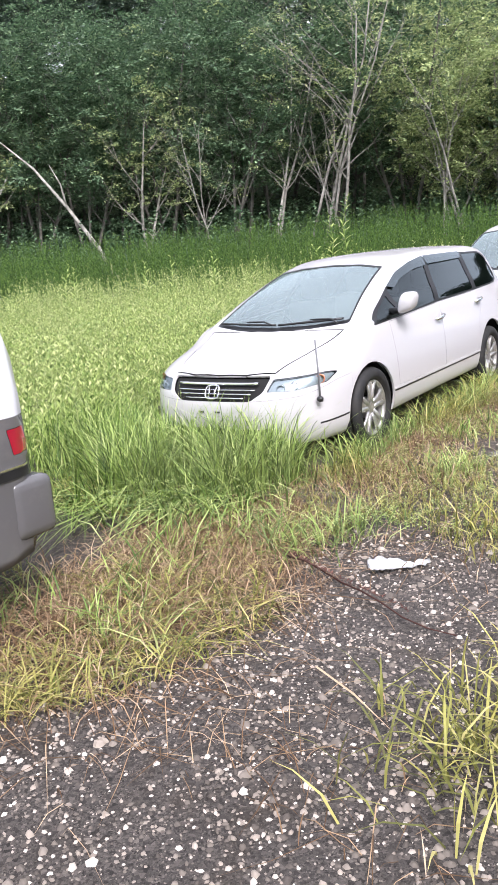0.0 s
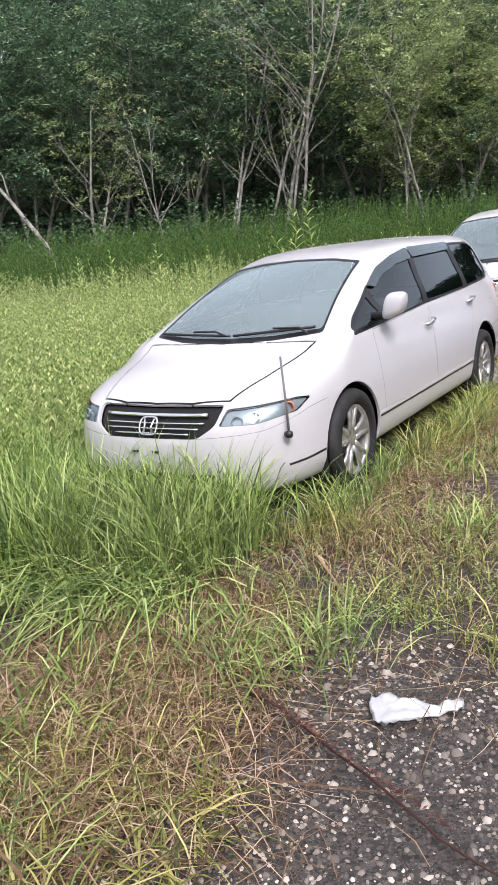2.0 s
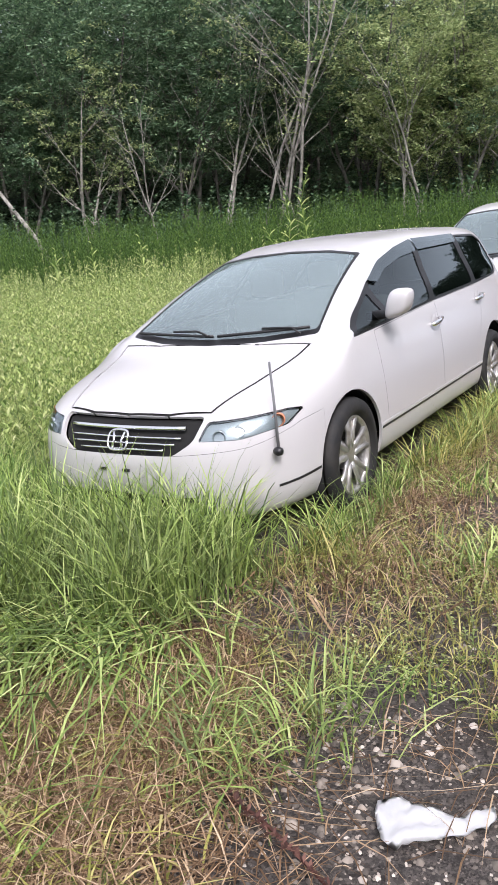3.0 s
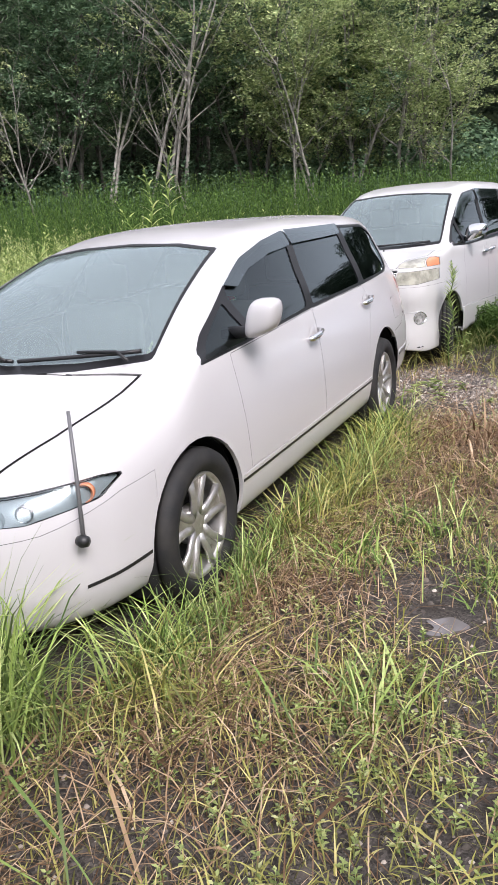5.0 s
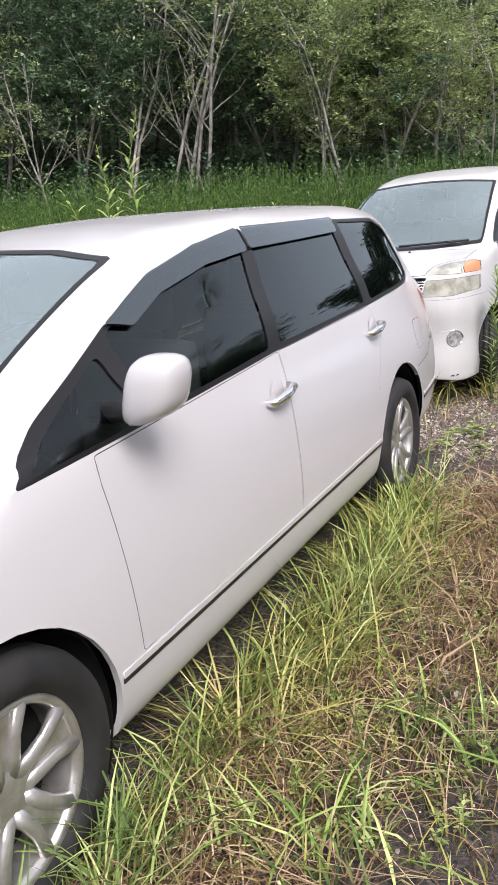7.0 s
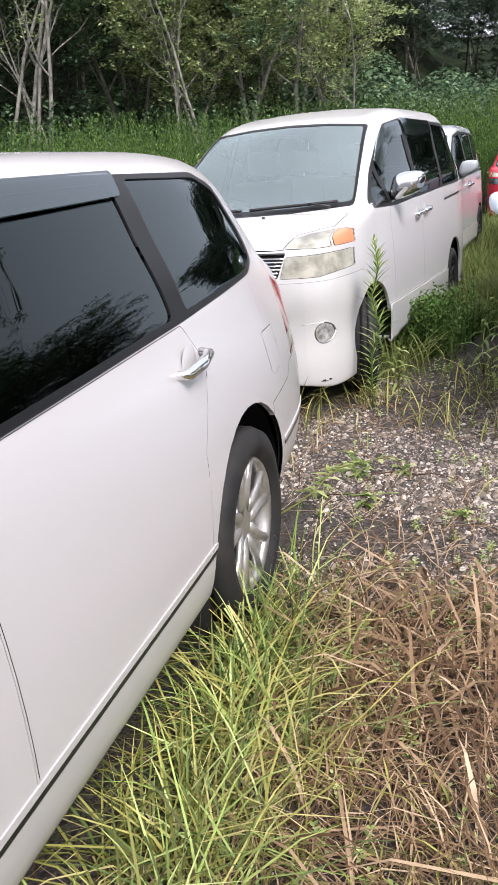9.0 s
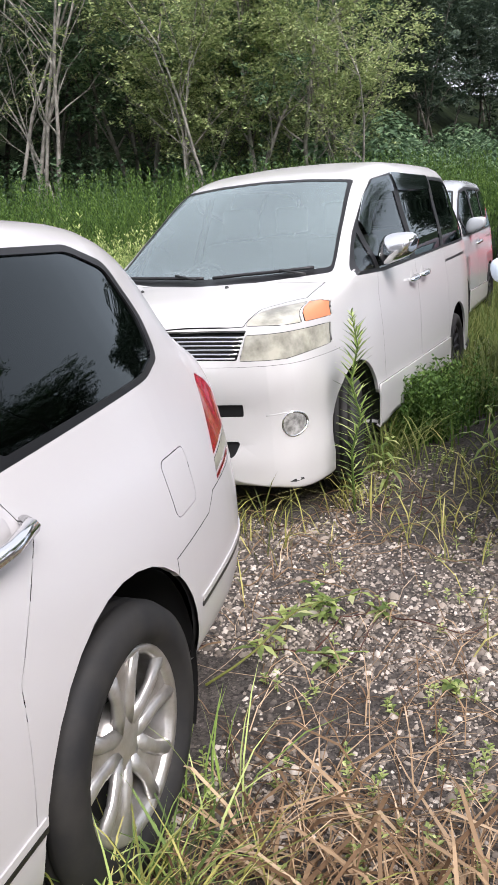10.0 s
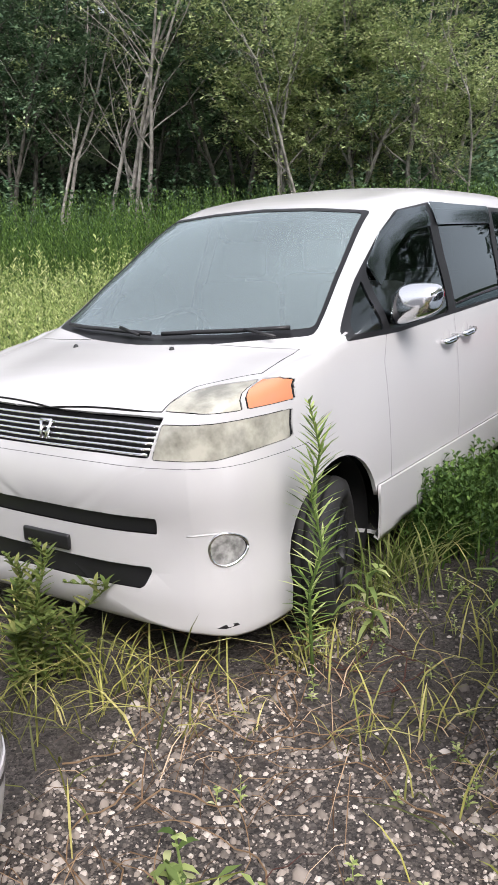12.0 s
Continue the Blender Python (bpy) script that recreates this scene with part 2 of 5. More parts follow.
def lathe(bm, profile, axis_x=True, seg=40, centre=(0, 0, 0)):
    """Turns (offset along the x axis, radius) pairs about the x axis."""
    rings = []
    for off, rad in profile:
        rings.append([bm.verts.new((centre[0] + off, centre[1] + rad * math.cos(a), centre[2] + rad * math.sin(a))) for a in (2 * math.pi * k / seg for k in range(seg))])
    for a, b in zip(rings, rings[1:]):
        for k in range(seg):
            bm.faces.new((a[k], b[k], b[(k + 1) % seg], a[(k + 1) % seg]))
    return rings


def curve(keys):
    """A smooth function through (y, value) keys, with no overshoot."""
    xs, ys = np.array([k[0] for k in keys], float), np.array([k[1] for k in keys], float)
    h, d = np.diff(xs), np.diff(ys) / np.diff(xs)
    m = np.zeros(len(xs))
    m[0], m[-1] = d[0], d[-1]
    for i in range(1, len(xs) - 1):
        if d[i - 1] * d[i] > 0:
            w1, w2 = 2 * h[i] + h[i - 1], h[i] + 2 * h[i - 1]
            m[i] = (w1 + w2) / (w1 / d[i - 1] + w2 / d[i])

    def f(x):
        x = min(max(x, xs[0]), xs[-1])
        i = min(int(np.searchsorted(xs, x, side="right")) - 1, len(xs) - 2)
        t = (x - xs[i]) / h[i]
        return float((1 + 2 * t) * (1 - t) ** 2 * ys[i] + t * (1 - t) ** 2 * h[i] * m[i] + t * t * (3 - 2 * t) * ys[i + 1] + t * t * (t - 1) * h[i] * m[i + 1])
    return f


def rounded(points, r=0.02, n=4):
    """A polygon with its corners rounded."""
    out = []
    for i, p in enumerate(points):
        p, a, b = Vector(p), Vector(points[i - 1]), Vector(points[(i + 1) % len(points)])
        ra, rb = min(r, (a - p).length * 0.45), min(r, (b - p).length * 0.45)
        s, e = p + (a - p).normalized() * ra, p + (b - p).normalized() * rb
        for k in range(n + 1):
            t = k / n
            out.append(tuple(s * (1 - t) ** 2 + p * 2 * t * (1 - t) + e * t * t))
    return out


def inside(poly, x, y):
    hit, j = False, len(poly) - 1
    for i in range(len(poly)):
        (xi, yi), (xj, yj) = poly[i], poly[j]
        if (yi > y) != (yj > y) and x < (xj - xi) * (y - yi) / (yj - yi) + xi:
            hit = not hit
        j = i
    return hit


# ---------------------------------------------------------------- car bodies
def section(s, y):
    """Half a cross-section of a car body at y, from the bottom's middle over the side to the roof's middle."""
    W, B, T = s["W"](y), s["B"](y), s["T"](y)
    h = T - B
    hood = [(0.97 * W, T - min(s["drop"], 0.40 * h)), (0.86 * W, T - min(0.44 * s["drop"], 0.16 * h)), (0.62 * W, T - min(0.03, 0.06 * h)), (0.32 * W, T - min(0.008, 0.02 * h))]
    g = s["cabin"](y)
    rx, rz, bz = min(s["rail_x"](y), W), min(s["rail_z"](y), T - 0.01), s["belt"](y)
    bx = s["belt_x"](y) * W
    cab = [(bx, bz), ((bx + rx) / 2 + 0.018, (bz + rz) / 2), (rx, rz), (0.58 * rx, T - 0.18 * (T - rz))]
    top = [tuple(a * (1 - g) + b * g for a, b in zip(p, q)) for p, q in zip(hood, cab)]
    low = B + min(s.get("low", 0.10), 0.18 * h)
    mid = B + 0.55 * (top[0][1] - B)
    c = [(0, B), (0.55 * W, B), (s.get("tuck", 0.88) * W, B + 0.01 * h), (s.get("tuck_side", 0.985) * W, low), (W, mid), *top, (0, T)]
    pts, n = [], s.get("fine", 5)
    for i in range(len(c) - 1):
        p = [Vector(c[max(i - 1, 0)]) if i else Vector((-c[1][0], c[1][1])), Vector(c[i]), Vector(c[i + 1]), Vector(c[i + 2]) if i + 2 < len(c) else Vector((-c[i][0], c[i][1]))]
        for k in range(n):
            t = k / n
            pts.append(0.5 * (2 * p[1] + (p[2] - p[0]) * t + (2 * p[0] - 5 * p[1] + 4 * p[2] - p[3]) * t * t + (3 * p[1] - p[0] - 3 * p[2] + p[3]) * t ** 3))
    pts.append(Vector(c[-1]))
    pts[0].x = pts[-1].x = 0
    return pts


def loft(s):
    L, stations = s["length"], 14 * s.get("fine", 5)
    ys = sorted({round(L * 0.5 * (1 - math.cos(math.pi * (k / stations))), 4) for k in range(1, stations)} | {round(L * k / (stations - 12), 4) for k in range(1, stations - 12)} | {0.004, L - 0.004})
    bm = bmesh.new()
    rows = []
    for y in ys:
        pts = section(s, y)
        right = [bm.verts.new((p.x, y, p.y)) for p in pts]
        left = [bm.verts.new((-p.x, y, p.y)) for p in pts[1:-1]]
        rows.append(right + left[::-1])
    n = len(rows[0])
    for a, b in zip(rows, rows[1:]):
        for k in range(n):
            bm.faces.new((a[k], b[k], b[(k + 1) % n], a[(k + 1) % n]))
    bm.faces.new(rows[0])
    bm.faces.new(rows[-1][::-1])
    bmesh.ops.recalc_face_normals(bm, faces=bm.faces)
    if "relief" in s:
        bm.normal_update()
        for v, n in [(v, v.normal.copy()) for v in bm.verts if v.co.y < 0.6]:
            v.co += Vector((n.x, n.y, 0)) * s["relief"](*v.co)
    return bm


def knife(bm, poly, axis, keep):
    """Cuts the outline poly, seen along the axis, into the faces that keep() takes; returns the faces inside."""
    u, v = (1, 2) if axis == "x" else (0, 2) if axis == "y" else (0, 1)
    lo0, hi0 = [min(p[k] for p in poly) - 1e-3 for k in (0, 1)], [max(p[k] for p in poly) + 1e-3 for k in (0, 1)]

    def near(f):
        a, b = [w.co[u] for w in f.verts], [w.co[v] for w in f.verts]
        return max(a) >= lo0[0] and min(a) <= hi0[0] and max(b) >= lo0[1] and min(b) <= hi0[1] and keep(f)
    pool = {f for f in bm.faces if near(f)}
    for i in range(len(poly)):
        p, q = poly[i - 1], poly[i]
        d = (q[0] - p[0], q[1] - p[1])
        if abs(d[0]) + abs(d[1]) < 1e-6:
            continue
        lo, hi = [min(p[k], q[k]) - 1e-4 for k in (0, 1)], [max(p[k], q[k]) + 1e-4 for k in (0, 1)]
        faces = []
        for f in pool:
            a = [w.co[u] for w in f.verts]
            if max(a) < lo[0] or min(a) > hi[0]:
                continue
            b = [w.co[v] for w in f.verts]
            if max(b) < lo[1] or min(b) > hi[1]:
                continue
            faces.append(f)
        if not faces:
            continue
        co, no = [0, 0, 0], [0, 0, 0]
        co[u], co[v], no[u], no[v] = p[0], p[1], -d[1], d[0]
        geom = list({e for f in faces for e in f.edges}) + list({w for f in faces for w in f.verts}) + faces
        r = bmesh.ops.bisect_plane(bm, geom=geom, dist=1e-5, plane_co=co, plane_no=no)
        pool |= {f for f in r["geom"] if isinstance(f, bmesh.types.BMFace) and f.is_valid}
        pool = {f for f in pool if f.is_valid}
    found = []
    for f in pool:
        c = f.calc_center_median()
        if inside(poly, c[u], c[v]):
            found.append(f)
    return found


def turned(bm, depth):
    """Folds a panel's edge inwards by depth; the fold keeps a crisp edge."""
    bm.normal_update()
    new_verts = {}
    for e in [e for e in bm.edges if e.is_boundary]:
        quad = []
        for v in e.verts:
            if v not in new_verts:
                new_verts[v] = (bm.verts.new(v.co), bm.verts.new(v.co - v.normal * depth))
            quad.append(new_verts[v])
        bm.faces.new((quad[0][0], quad[1][0], quad[1][1], quad[0][1]))
    return bm


def shrunk(poly, d):
    """The polygon with all sides moved inwards by d."""
    area = sum(p[0] * q[1] - q[0] * p[1] for p, q in zip(poly, poly[1:] + poly[:1]))
    k = 1 if area > 0 else -1
    out = []
    for i, p in enumerate(poly):
        a, b = poly[i - 1], poly[(i + 1) % len(poly)]
        t1, t2 = Vector((p[0] - a[0], p[1] - a[1])), Vector((b[0] - p[0], b[1] - p[1]))
        if t1.length < 1e-6 or t2.length < 1e-6:
            t1 = t2 = t1 if t1.length > t2.length else t2
        t1, t2 = t1.normalized(), t2.normalized()
        n1, n2 = Vector((-t1.y, t1.x)) * k, Vector((-t2.y, t2.x)) * k
        m = (n1 + n2)
        m = m / max(m.length_squared / 2, 0.4)
        out.append((p[0] + m.x * d, p[1] + m.y * d))
    return out


def pushed(bm, d):
    bm.normal_update()
    move = {v: v.normal * d for v in bm.verts}
    for v, m in move.items():
        v.co += m
    return bm


def scaled(spec, sx, sy, sz, **changes):
    """Another vehicle of the same build, stretched."""
    s = dict(spec, fine=2)
    s.pop("relief", None)

    def fit_curve(f, k):
        return lambda y: f(y / sy) * k
    for key, k in (("W", sx), ("rail_x", sx), ("belt_x", 1), ("B", sz), ("T", sz), ("rail_z", sz), ("belt", sz), ("cabin", 1)):
        s[key] = fit_curve(spec[key], k)
    for key in ("daylight", "front_bumper_seam", "rear_bumper_seam"):
        if key in s:
            s[key] = [(a * sy, b * sz) for a, b in s[key]]
    for key in ("windscreen", "grille"):
        s[key] = [(a * sx, b * sz) for a, b in s[key]]
    s["bonnet"] = [(a * sx, b * sy) for a, b in s["bonnet"]]
    for key in ("doors", "visors"):
        s[key] = [[(a * sy, b * sz) for a, b in p] for p in s[key]]
    s["panes"] = [(n, [(a * sy, b * sz) for a, b in p], m) for n, p, m in s["panes"]]
    for key in ("side_bits", "strips"):
        s[key] = [([(a * sy, b * sz) for a, b in q[0]], *q[1:]) for q in s[key]]
    for key in ("lamps", "nose"):
        s[key] = [([(a * sx, b * sz) for a, b in q[0]], *q[1:]) for q in s[key]]
    s["axles"] = tuple(a * sy for a in s["axles"])
    s["length"], s["ws_max"], s["track"] = s["length"] * sy, s["ws_max"] * sy, s["track"] * sx
    s["seat_y"], s["dash_y"], s["dash_z"], s["seat_z"] = s["seat_y"] * sy, s["dash_y"] * sy, s["dash_z"] * sz, s["seat_z"] * sz
    s["mirror"] = (s["mirror"][0] * sx, s["mirror"][1] * sy, s["mirror"][2] * sz)
    s["handles"] = [(a * sy, b * sz, c) for a, b, c in s["handles"]]
    s.update(changes)
    return s


def mirrored(poly):
    return [(-x, z) for x, z in poly]


def wheel(parent, x, y, z, radius, width, rim_r, spokes, turn=0.0, cap=ALLOY, out=1):
    """A wheel whose outer face looks to +x (out = 1) or -x."""
    hub = bmesh.new()
    w = width / 2
    prof = [(-w * 0.7, rim_r), (-w, rim_r + 0.025), (-w * 1.02, (rim_r + radius) / 2), (-w * 0.88, radius - 0.012), (-w * 0.6, radius)]
    for g in (-0.4, 0.0, 0.4):
        prof += [(w * (g - 0.07), radius), (w * (g - 0.05), radius - 0.008), (w * (g + 0.05), radius - 0.008), (w * (g + 0.07), radius)]
    prof += [(w * 0.6, radius), (w * 0.88, radius - 0.012), (w * 1.02, (rim_r + radius) / 2), (w, rim_r + 0.025), (w * 0.7, rim_r)]
    lathe(hub, prof, seg=48)
    m = Matrix.Translation((x, y, z)) @ Matrix.Rotation(radians(turn), 4, "Z") @ (Matrix.Rotation(math.pi, 4, "Z") if out < 0 else Matrix())
    tyre = part("tyre", hub, RUBBER, parent)
    tyre.matrix_basis = m
    rim = bmesh.new()
    lathe(rim, [(-w * 0.7, rim_r * 0.93), (w * 0.6, rim_r * 0.9), (w * 0.74, rim_r * 0.93), (w * 0.82, rim_r * 0.99), (w * 0.72, rim_r * 1.03), (-w * 0.7, rim_r * 1.01)], seg=48)
    part("rim", rim, cap, tyre)
    one = bmesh.new()
    for sg in (-1, 1):                                        # twin ribs that part towards the rim, on a thinner web
        tube(one, [(w * 0.46, sg * 0.022, 0.04), (w * 0.60, sg * 0.026, 0.09), (w * 0.66, sg * 0.034, rim_r * 0.62), (w * 0.70, sg * 0.060, rim_r * 0.95)], [0.022, 0.02, 0.018, 0.022], 8)
    web = [[one.verts.new((xx, sy * hw, zz)) for sy in (-1, 1)] for xx, hw, zz in ((w * 0.60, 0.035, 0.05), (w * 0.64, 0.042, rim_r * 0.6), (w * 0.68, 0.075, rim_r * 0.95))]
    for a, b in zip(web, web[1:]):
        one.faces.new((a[0], a[1], b[1], b[0]))
    for v in one.verts:
        v.co.x = w * 0.55 + (v.co.x - w * 0.55) * 0.7
    for k in range(spokes):
        ob = part("spoke", one.copy(), cap, tyre)
        ob.matrix_basis = Matrix.Rotation(2 * math.pi * k / spokes, 4, "X")
    one.free()
    cen = bmesh.new()
    lathe(cen, [(w * 0.1, 0.085), (w * 0.5, 0.08), (w * 0.6, 0.06), (w * 0.63, 0.03), (w * 0.63, 0.001)], seg=24)
    part("hub_cap", cen, cap, tyre)
    disc = bmesh.new()
    lathe(disc, [(-w * 0.1, 0.001), (-w * 0.1, rim_r * 0.9)], seg=32)
    part("brake_disc", disc, DARK, tyre)
    return tyre


def seat(parent, x, y, z, light=SEAT):
    bm = bmesh.new()
    box(bm, (x - 0.25, y - 0.05, z), (x + 0.25, y + 0.48, z + 0.16), 0.05)
    vs = box(bm, (x - 0.24, y + 0.42, z + 0.1), (x + 0.24, y + 0.56, z + 0.68), 0.05)
    box(bm, (x - 0.13, y + 0.50, z + 0.70), (x + 0.13, y + 0.60, z + 0.90), 0.04)
    return part("seat", bm, light, parent)


def seamed(bm, poly, cut, gap, name, mat, car, seam=None):
    """Cuts a panel with a dark shut line round it."""
    panel = lift(bm, cut(bm, shrunk(poly, gap)))
    ring = cut(bm, poly)
    if ring:
        part("shut_line", pushed(lift(bm, ring), -0.006), seam or DARK, car)
    return part(name, panel, mat, car) if len(panel.faces) else None


def side_panel(bm, poly, sign):
    return knife(bm, poly, "x", lambda f: f.calc_center_median().x * sign > 0.2 and abs(f.normal.x) > 0.12)


def front_panel(bm, poly, ymax=0.8):
    return knife(bm, poly, "y", lambda f: f.calc_center_median().y < ymax and f.normal.y < -0.05)


def ray(tree, p, d):
    hit = tree.ray_cast(Vector(p), Vector(d).normalized())
    return hit[0], hit[1]


def make_car(name, s, pose_m, label, category, paint_mat):
    """One vehicle from its spec: a lofted shell, out of which openings, panes, panels and lamps are cut."""
    car = new(name)
    car.matrix_basis = pose_m
    tagged(car, label, category, "parked vehicles")
    bm = loft(s)
    whole = BVHTree.FromBMesh(bm)
    # wheel openings
    for yw, r in zip(s["axles"], s["arch_r"]):
        zc = s["hub_z"]
        arc = [(yw + r * math.cos(a), zc + r * math.sin(a)) for a in (math.pi * k / 18 for k in range(19))] + [(yw - r * 1.0, -0.2), (yw + r * 1.0, -0.2)]
        for sign in (1, -1):
            fs = knife(bm, arc, "x", lambda f: f.calc_center_median().x * sign > 0.45)
            bmesh.ops.delete(bm, geom=fs, context="FACES")
            well = bmesh.new()
            rings = [[well.verts.new((sign * xx, yw + (r - 0.004 - dr) * math.cos(a), zc + (r - 0.004 - dr) * math.sin(a))) for a in (-0.5 + (math.pi + 1.0) * k / 24 for k in range(25))] for xx, dr in ((s["W"](yw) - 0.035, 0), (s["W"](yw) - 0.06, -0.02), (0.5, -0.02))]
            for a, b in zip(rings, rings[1:]):
                for k in range(24):
                    well.faces.new((a[k], a[k + 1], b[k + 1], b[k]))
            well.faces.new(rings[-1])
            part("wheel_arch_liner", well, DARK, car)
    bm.normal_update()
    # side windows with their black surround, then the panes
    for sign in (1, -1):
        bands = [(p, lift_copy(bm, side_panel(bm, p, sign))) for p in s.get("visors", [])]
        for p, v in bands:
            vis = pushed(v, 0.011)
            part("window_visor", turned(vis, 0.007), VISOR, car, "smoked plastic rain visor")
        surround = lift(bm, side_panel(bm, s["daylight"], sign))
        for n, p, mat in s["panes"]:
            pane = lift(surround, side_panel(surround, p, sign))
            if len(pane.faces):
                part("side_window", pushed(pane, -0.005), mat, car)
        part("window_surround", turned(surround, 0.014), TRIM, car)
    ws = s["windscreen"]
    front = lift(bm, knife(bm, ws, "y", lambda f: f.calc_center_median().y < s["ws_max"] and f.normal.y < -0.1))
    cx, cz = sum(p[0] for p in ws) / len(ws), sum(p[1] for p in ws) / len(ws)
    small = [(cx + (x - cx) * 0.968, cz + (z - cz) * 0.925 + 0.008) for x, z in ws]
    pane = lift(front, knife(front, small, "y", lambda f: True))
    part("windscreen", pushed(pane, -0.003), GLASS, car, "windscreen reflecting the cloudy sky")
    part("windscreen_surround", turned(front, 0.012), TRIM, car)
    # front panels
    if "grille" in s:
        g = lift(bm, front_panel(bm, s["grille"], 0.45))
        part("grille", pushed(g, -0.03), DARK, car)
    for poly, mat, nm in s.get("nose", []):
        g = lift(bm, front_panel(bm, poly, 0.45))
        part(nm, turned(pushed(g, -0.012 if mat in (BLACK, DARK) else 0.0), 0.01), mat, car)
    for poly, mat, nm, inner in s.get("lamps", []):
        for sign in (1, -1):
            q = poly if sign > 0 else mirrored(poly)
            lens = seamed(bm, q, lambda b, p: front_panel(b, p, s.get("lamp_y", 0.8)), 0.0026, nm, mat, car, TRIM)
            if inner and lens:
                back = bmesh.new()
                back.from_mesh(lens.data)
                part("lamp_reflector", pushed(back, -0.022), REFLECTOR, car)
    # rear side lamps and flaps
    for poly, mat, nm, sides in s.get("side_bits", []):
        for sign in sides:
            seamed(bm, poly, lambda b, p: side_panel(b, p, sign), 0.0025, nm, mat or paint_mat, car)
    for poly, mat, nm, up in s.get("strips", []):
        for sign in (1, -1):
            g = lift(bm, side_panel(bm, poly, sign))
            if len(g.faces):
                part(nm, turned(pushed(g, up), 0.012), mat, car)
    shell = pushed(bm.copy(), -0.016)
    # bonnet and doors
    if "bonnet" in s:
        seamed(bm, s["bonnet"], lambda b, p: knife(b, p, "z", lambda f: f.normal.z > 0.15 and f.calc_center_median().y < 1.3), s.get("bonnet_gap", 0.005), "bonnet", paint_mat, car)
    for poly in s.get("doors", []):
        for sign in (1, -1):
            seamed(bm, poly, lambda b, p: side_panel(b, p, sign), 0.0024, "door", paint_mat, car)
    for poly, mat in s.get("lower", []):
        g = lift(bm, knife(bm, poly, "x", lambda f: True))
        part("lower_body", g, mat, car, "dark grey lower body")
    if "front_bumper_seam" in s:
        seamed(bm, s["front_bumper_seam"], lambda b, p: knife(b, p, "x", lambda f: True), 0.0016, "front_bumper", paint_mat, car)
    if "rear_bumper_seam" in s:
        seamed(bm, s["rear_bumper_seam"], lambda b, p: knife(b, p, "x", lambda f: True), 0.003, "rear_bumper", paint_mat, car)
    part("body", turned(bm, 0.018), paint_mat, car)
    part("inner_shell", shell, DARK, car)
    # cabin
    if s.get("inside", True):
        y0, z0 = s["seat_y"], s["seat_z"]
        for row in range(2):
            for xx in (-0.38, 0.38):
                seat(car, xx, y0 + row * 0.95, z0)
        d = bmesh.new()
        box(d, (-0.66, s["dash_y"], z0 + 0.2), (0.66, s["dash_y"] + 0.45, s["dash_z"]), 0.06)
        part("dashboard", d, DASH, car)
        wv = bmesh.new()
        pts = [Vector((-0.38 + 0.18 * math.cos(a), s["dash_y"] + 0.52 + 0.05 * math.sin(a), s["dash_z"] - 0.06 + 0.17 * math.sin(a))) for a in (2 * math.pi * k / 24 for k in range(25))]
        tube(wv, pts, 0.014, 6, False)
        part("steering_wheel", wv, DASH, car)
    # wheels
    for i, yw in enumerate(s["axles"]):
        for sign in (1, -1):
            wheel(car, sign * (s["track"]), yw, s["hub_z"] - s.get("sink", 0.0), s["tyre_r"], 0.215, s["rim_r"], s["spokes"], s.get("steer", 0.0) if i == 0 else 0.0, s.get("cap", ALLOY), sign)
    # door mirrors
    for sign in s.get("mirror_sides", (1, -1)):
        mx, my, mz = s["mirror"]
        half = s.get("mirror_half", 0.11)
        mb = bmesh.new()
        vs = box(mb, (mx + 0.01 - half, my - 0.07, mz - 0.085), (mx + 0.01 + half, my + 0.07, mz + 0.085), 0.0)
        bmesh.ops.subdivide_edges(mb, edges=list(mb.edges), cuts=5, use_grid_fill=True)
        c = Vector((mx + 0.01, my, mz))
        for v in mb.verts:
            p = v.co - c
            q = Vector((p.x / half, p.y / 0.07, p.z / 0.085))
            n4 = (abs(q.x) ** 3.4 + abs(q.y) ** 2.6 + abs(q.z) ** 3.0) ** 0.31
            v.co = c + p / max(n4, 1e-6) * 1.0
            if v.co.y > c.y + 0.045:
                v.co.y = c.y + 0.045
            v.co.z += 0.35 * (v.co.x - mx) * max(0.0, (mz - v.co.z) / 0.085)
            v.co.x += 0.25 * (v.co.z - mz)
        arm = bmesh.new()
        tube(arm, [(mx - 0.20, my + 0.02, mz - 0.075), (mx - 0.08, my + 0.01, mz - 0.065), (mx - 0.02, my, mz - 0.05)], [0.03, 0.028, 0.03], 8)
        for b in (mb, arm):
            if sign < 0:
                bmesh.ops.scale(b, vec=(-1, 1, 1), verts=b.verts)
                bmesh.ops.reverse_faces(b, faces=b.faces)
        housing = part("mirror_housing", mb, s.get("mirror_mat", paint_mat), car)
        part("mirror_arm", arm, BLACK, housing)
    # handles
    for hy, hz, tilt in s["handles"]:
        for sign in (1, -1):
            p, n = ray(whole, (sign * 2, hy, hz), (-sign, 0, 0))
            if p is None:
                continue
            dish = bmesh.new()
            lathe(dish, [(0.002, 0.001), (0.003, 0.045), (0.001, 0.052)], seg=24)
            ob = part("handle_recess", dish, paint_mat, car)
            ob.matrix_basis = Matrix.Translation(p) @ (Matrix.Rotation(math.pi, 4, "Z") if sign < 0 else Matrix())
            hb = bmesh.new()
            L = s.get("handle_len", 0.105)
            tube(hb, [(0.0, -L, -tilt), (0.03, -L * 0.8, -tilt * 0.8), (0.04, 0, 0), (0.03, L * 0.8, tilt * 0.8), (0.0, L, tilt)], [0.012, 0.016, 0.016, 0.016, 0.012], 8)
            hd = part("door_handle", hb, CHROME, car, "chrome door handle")
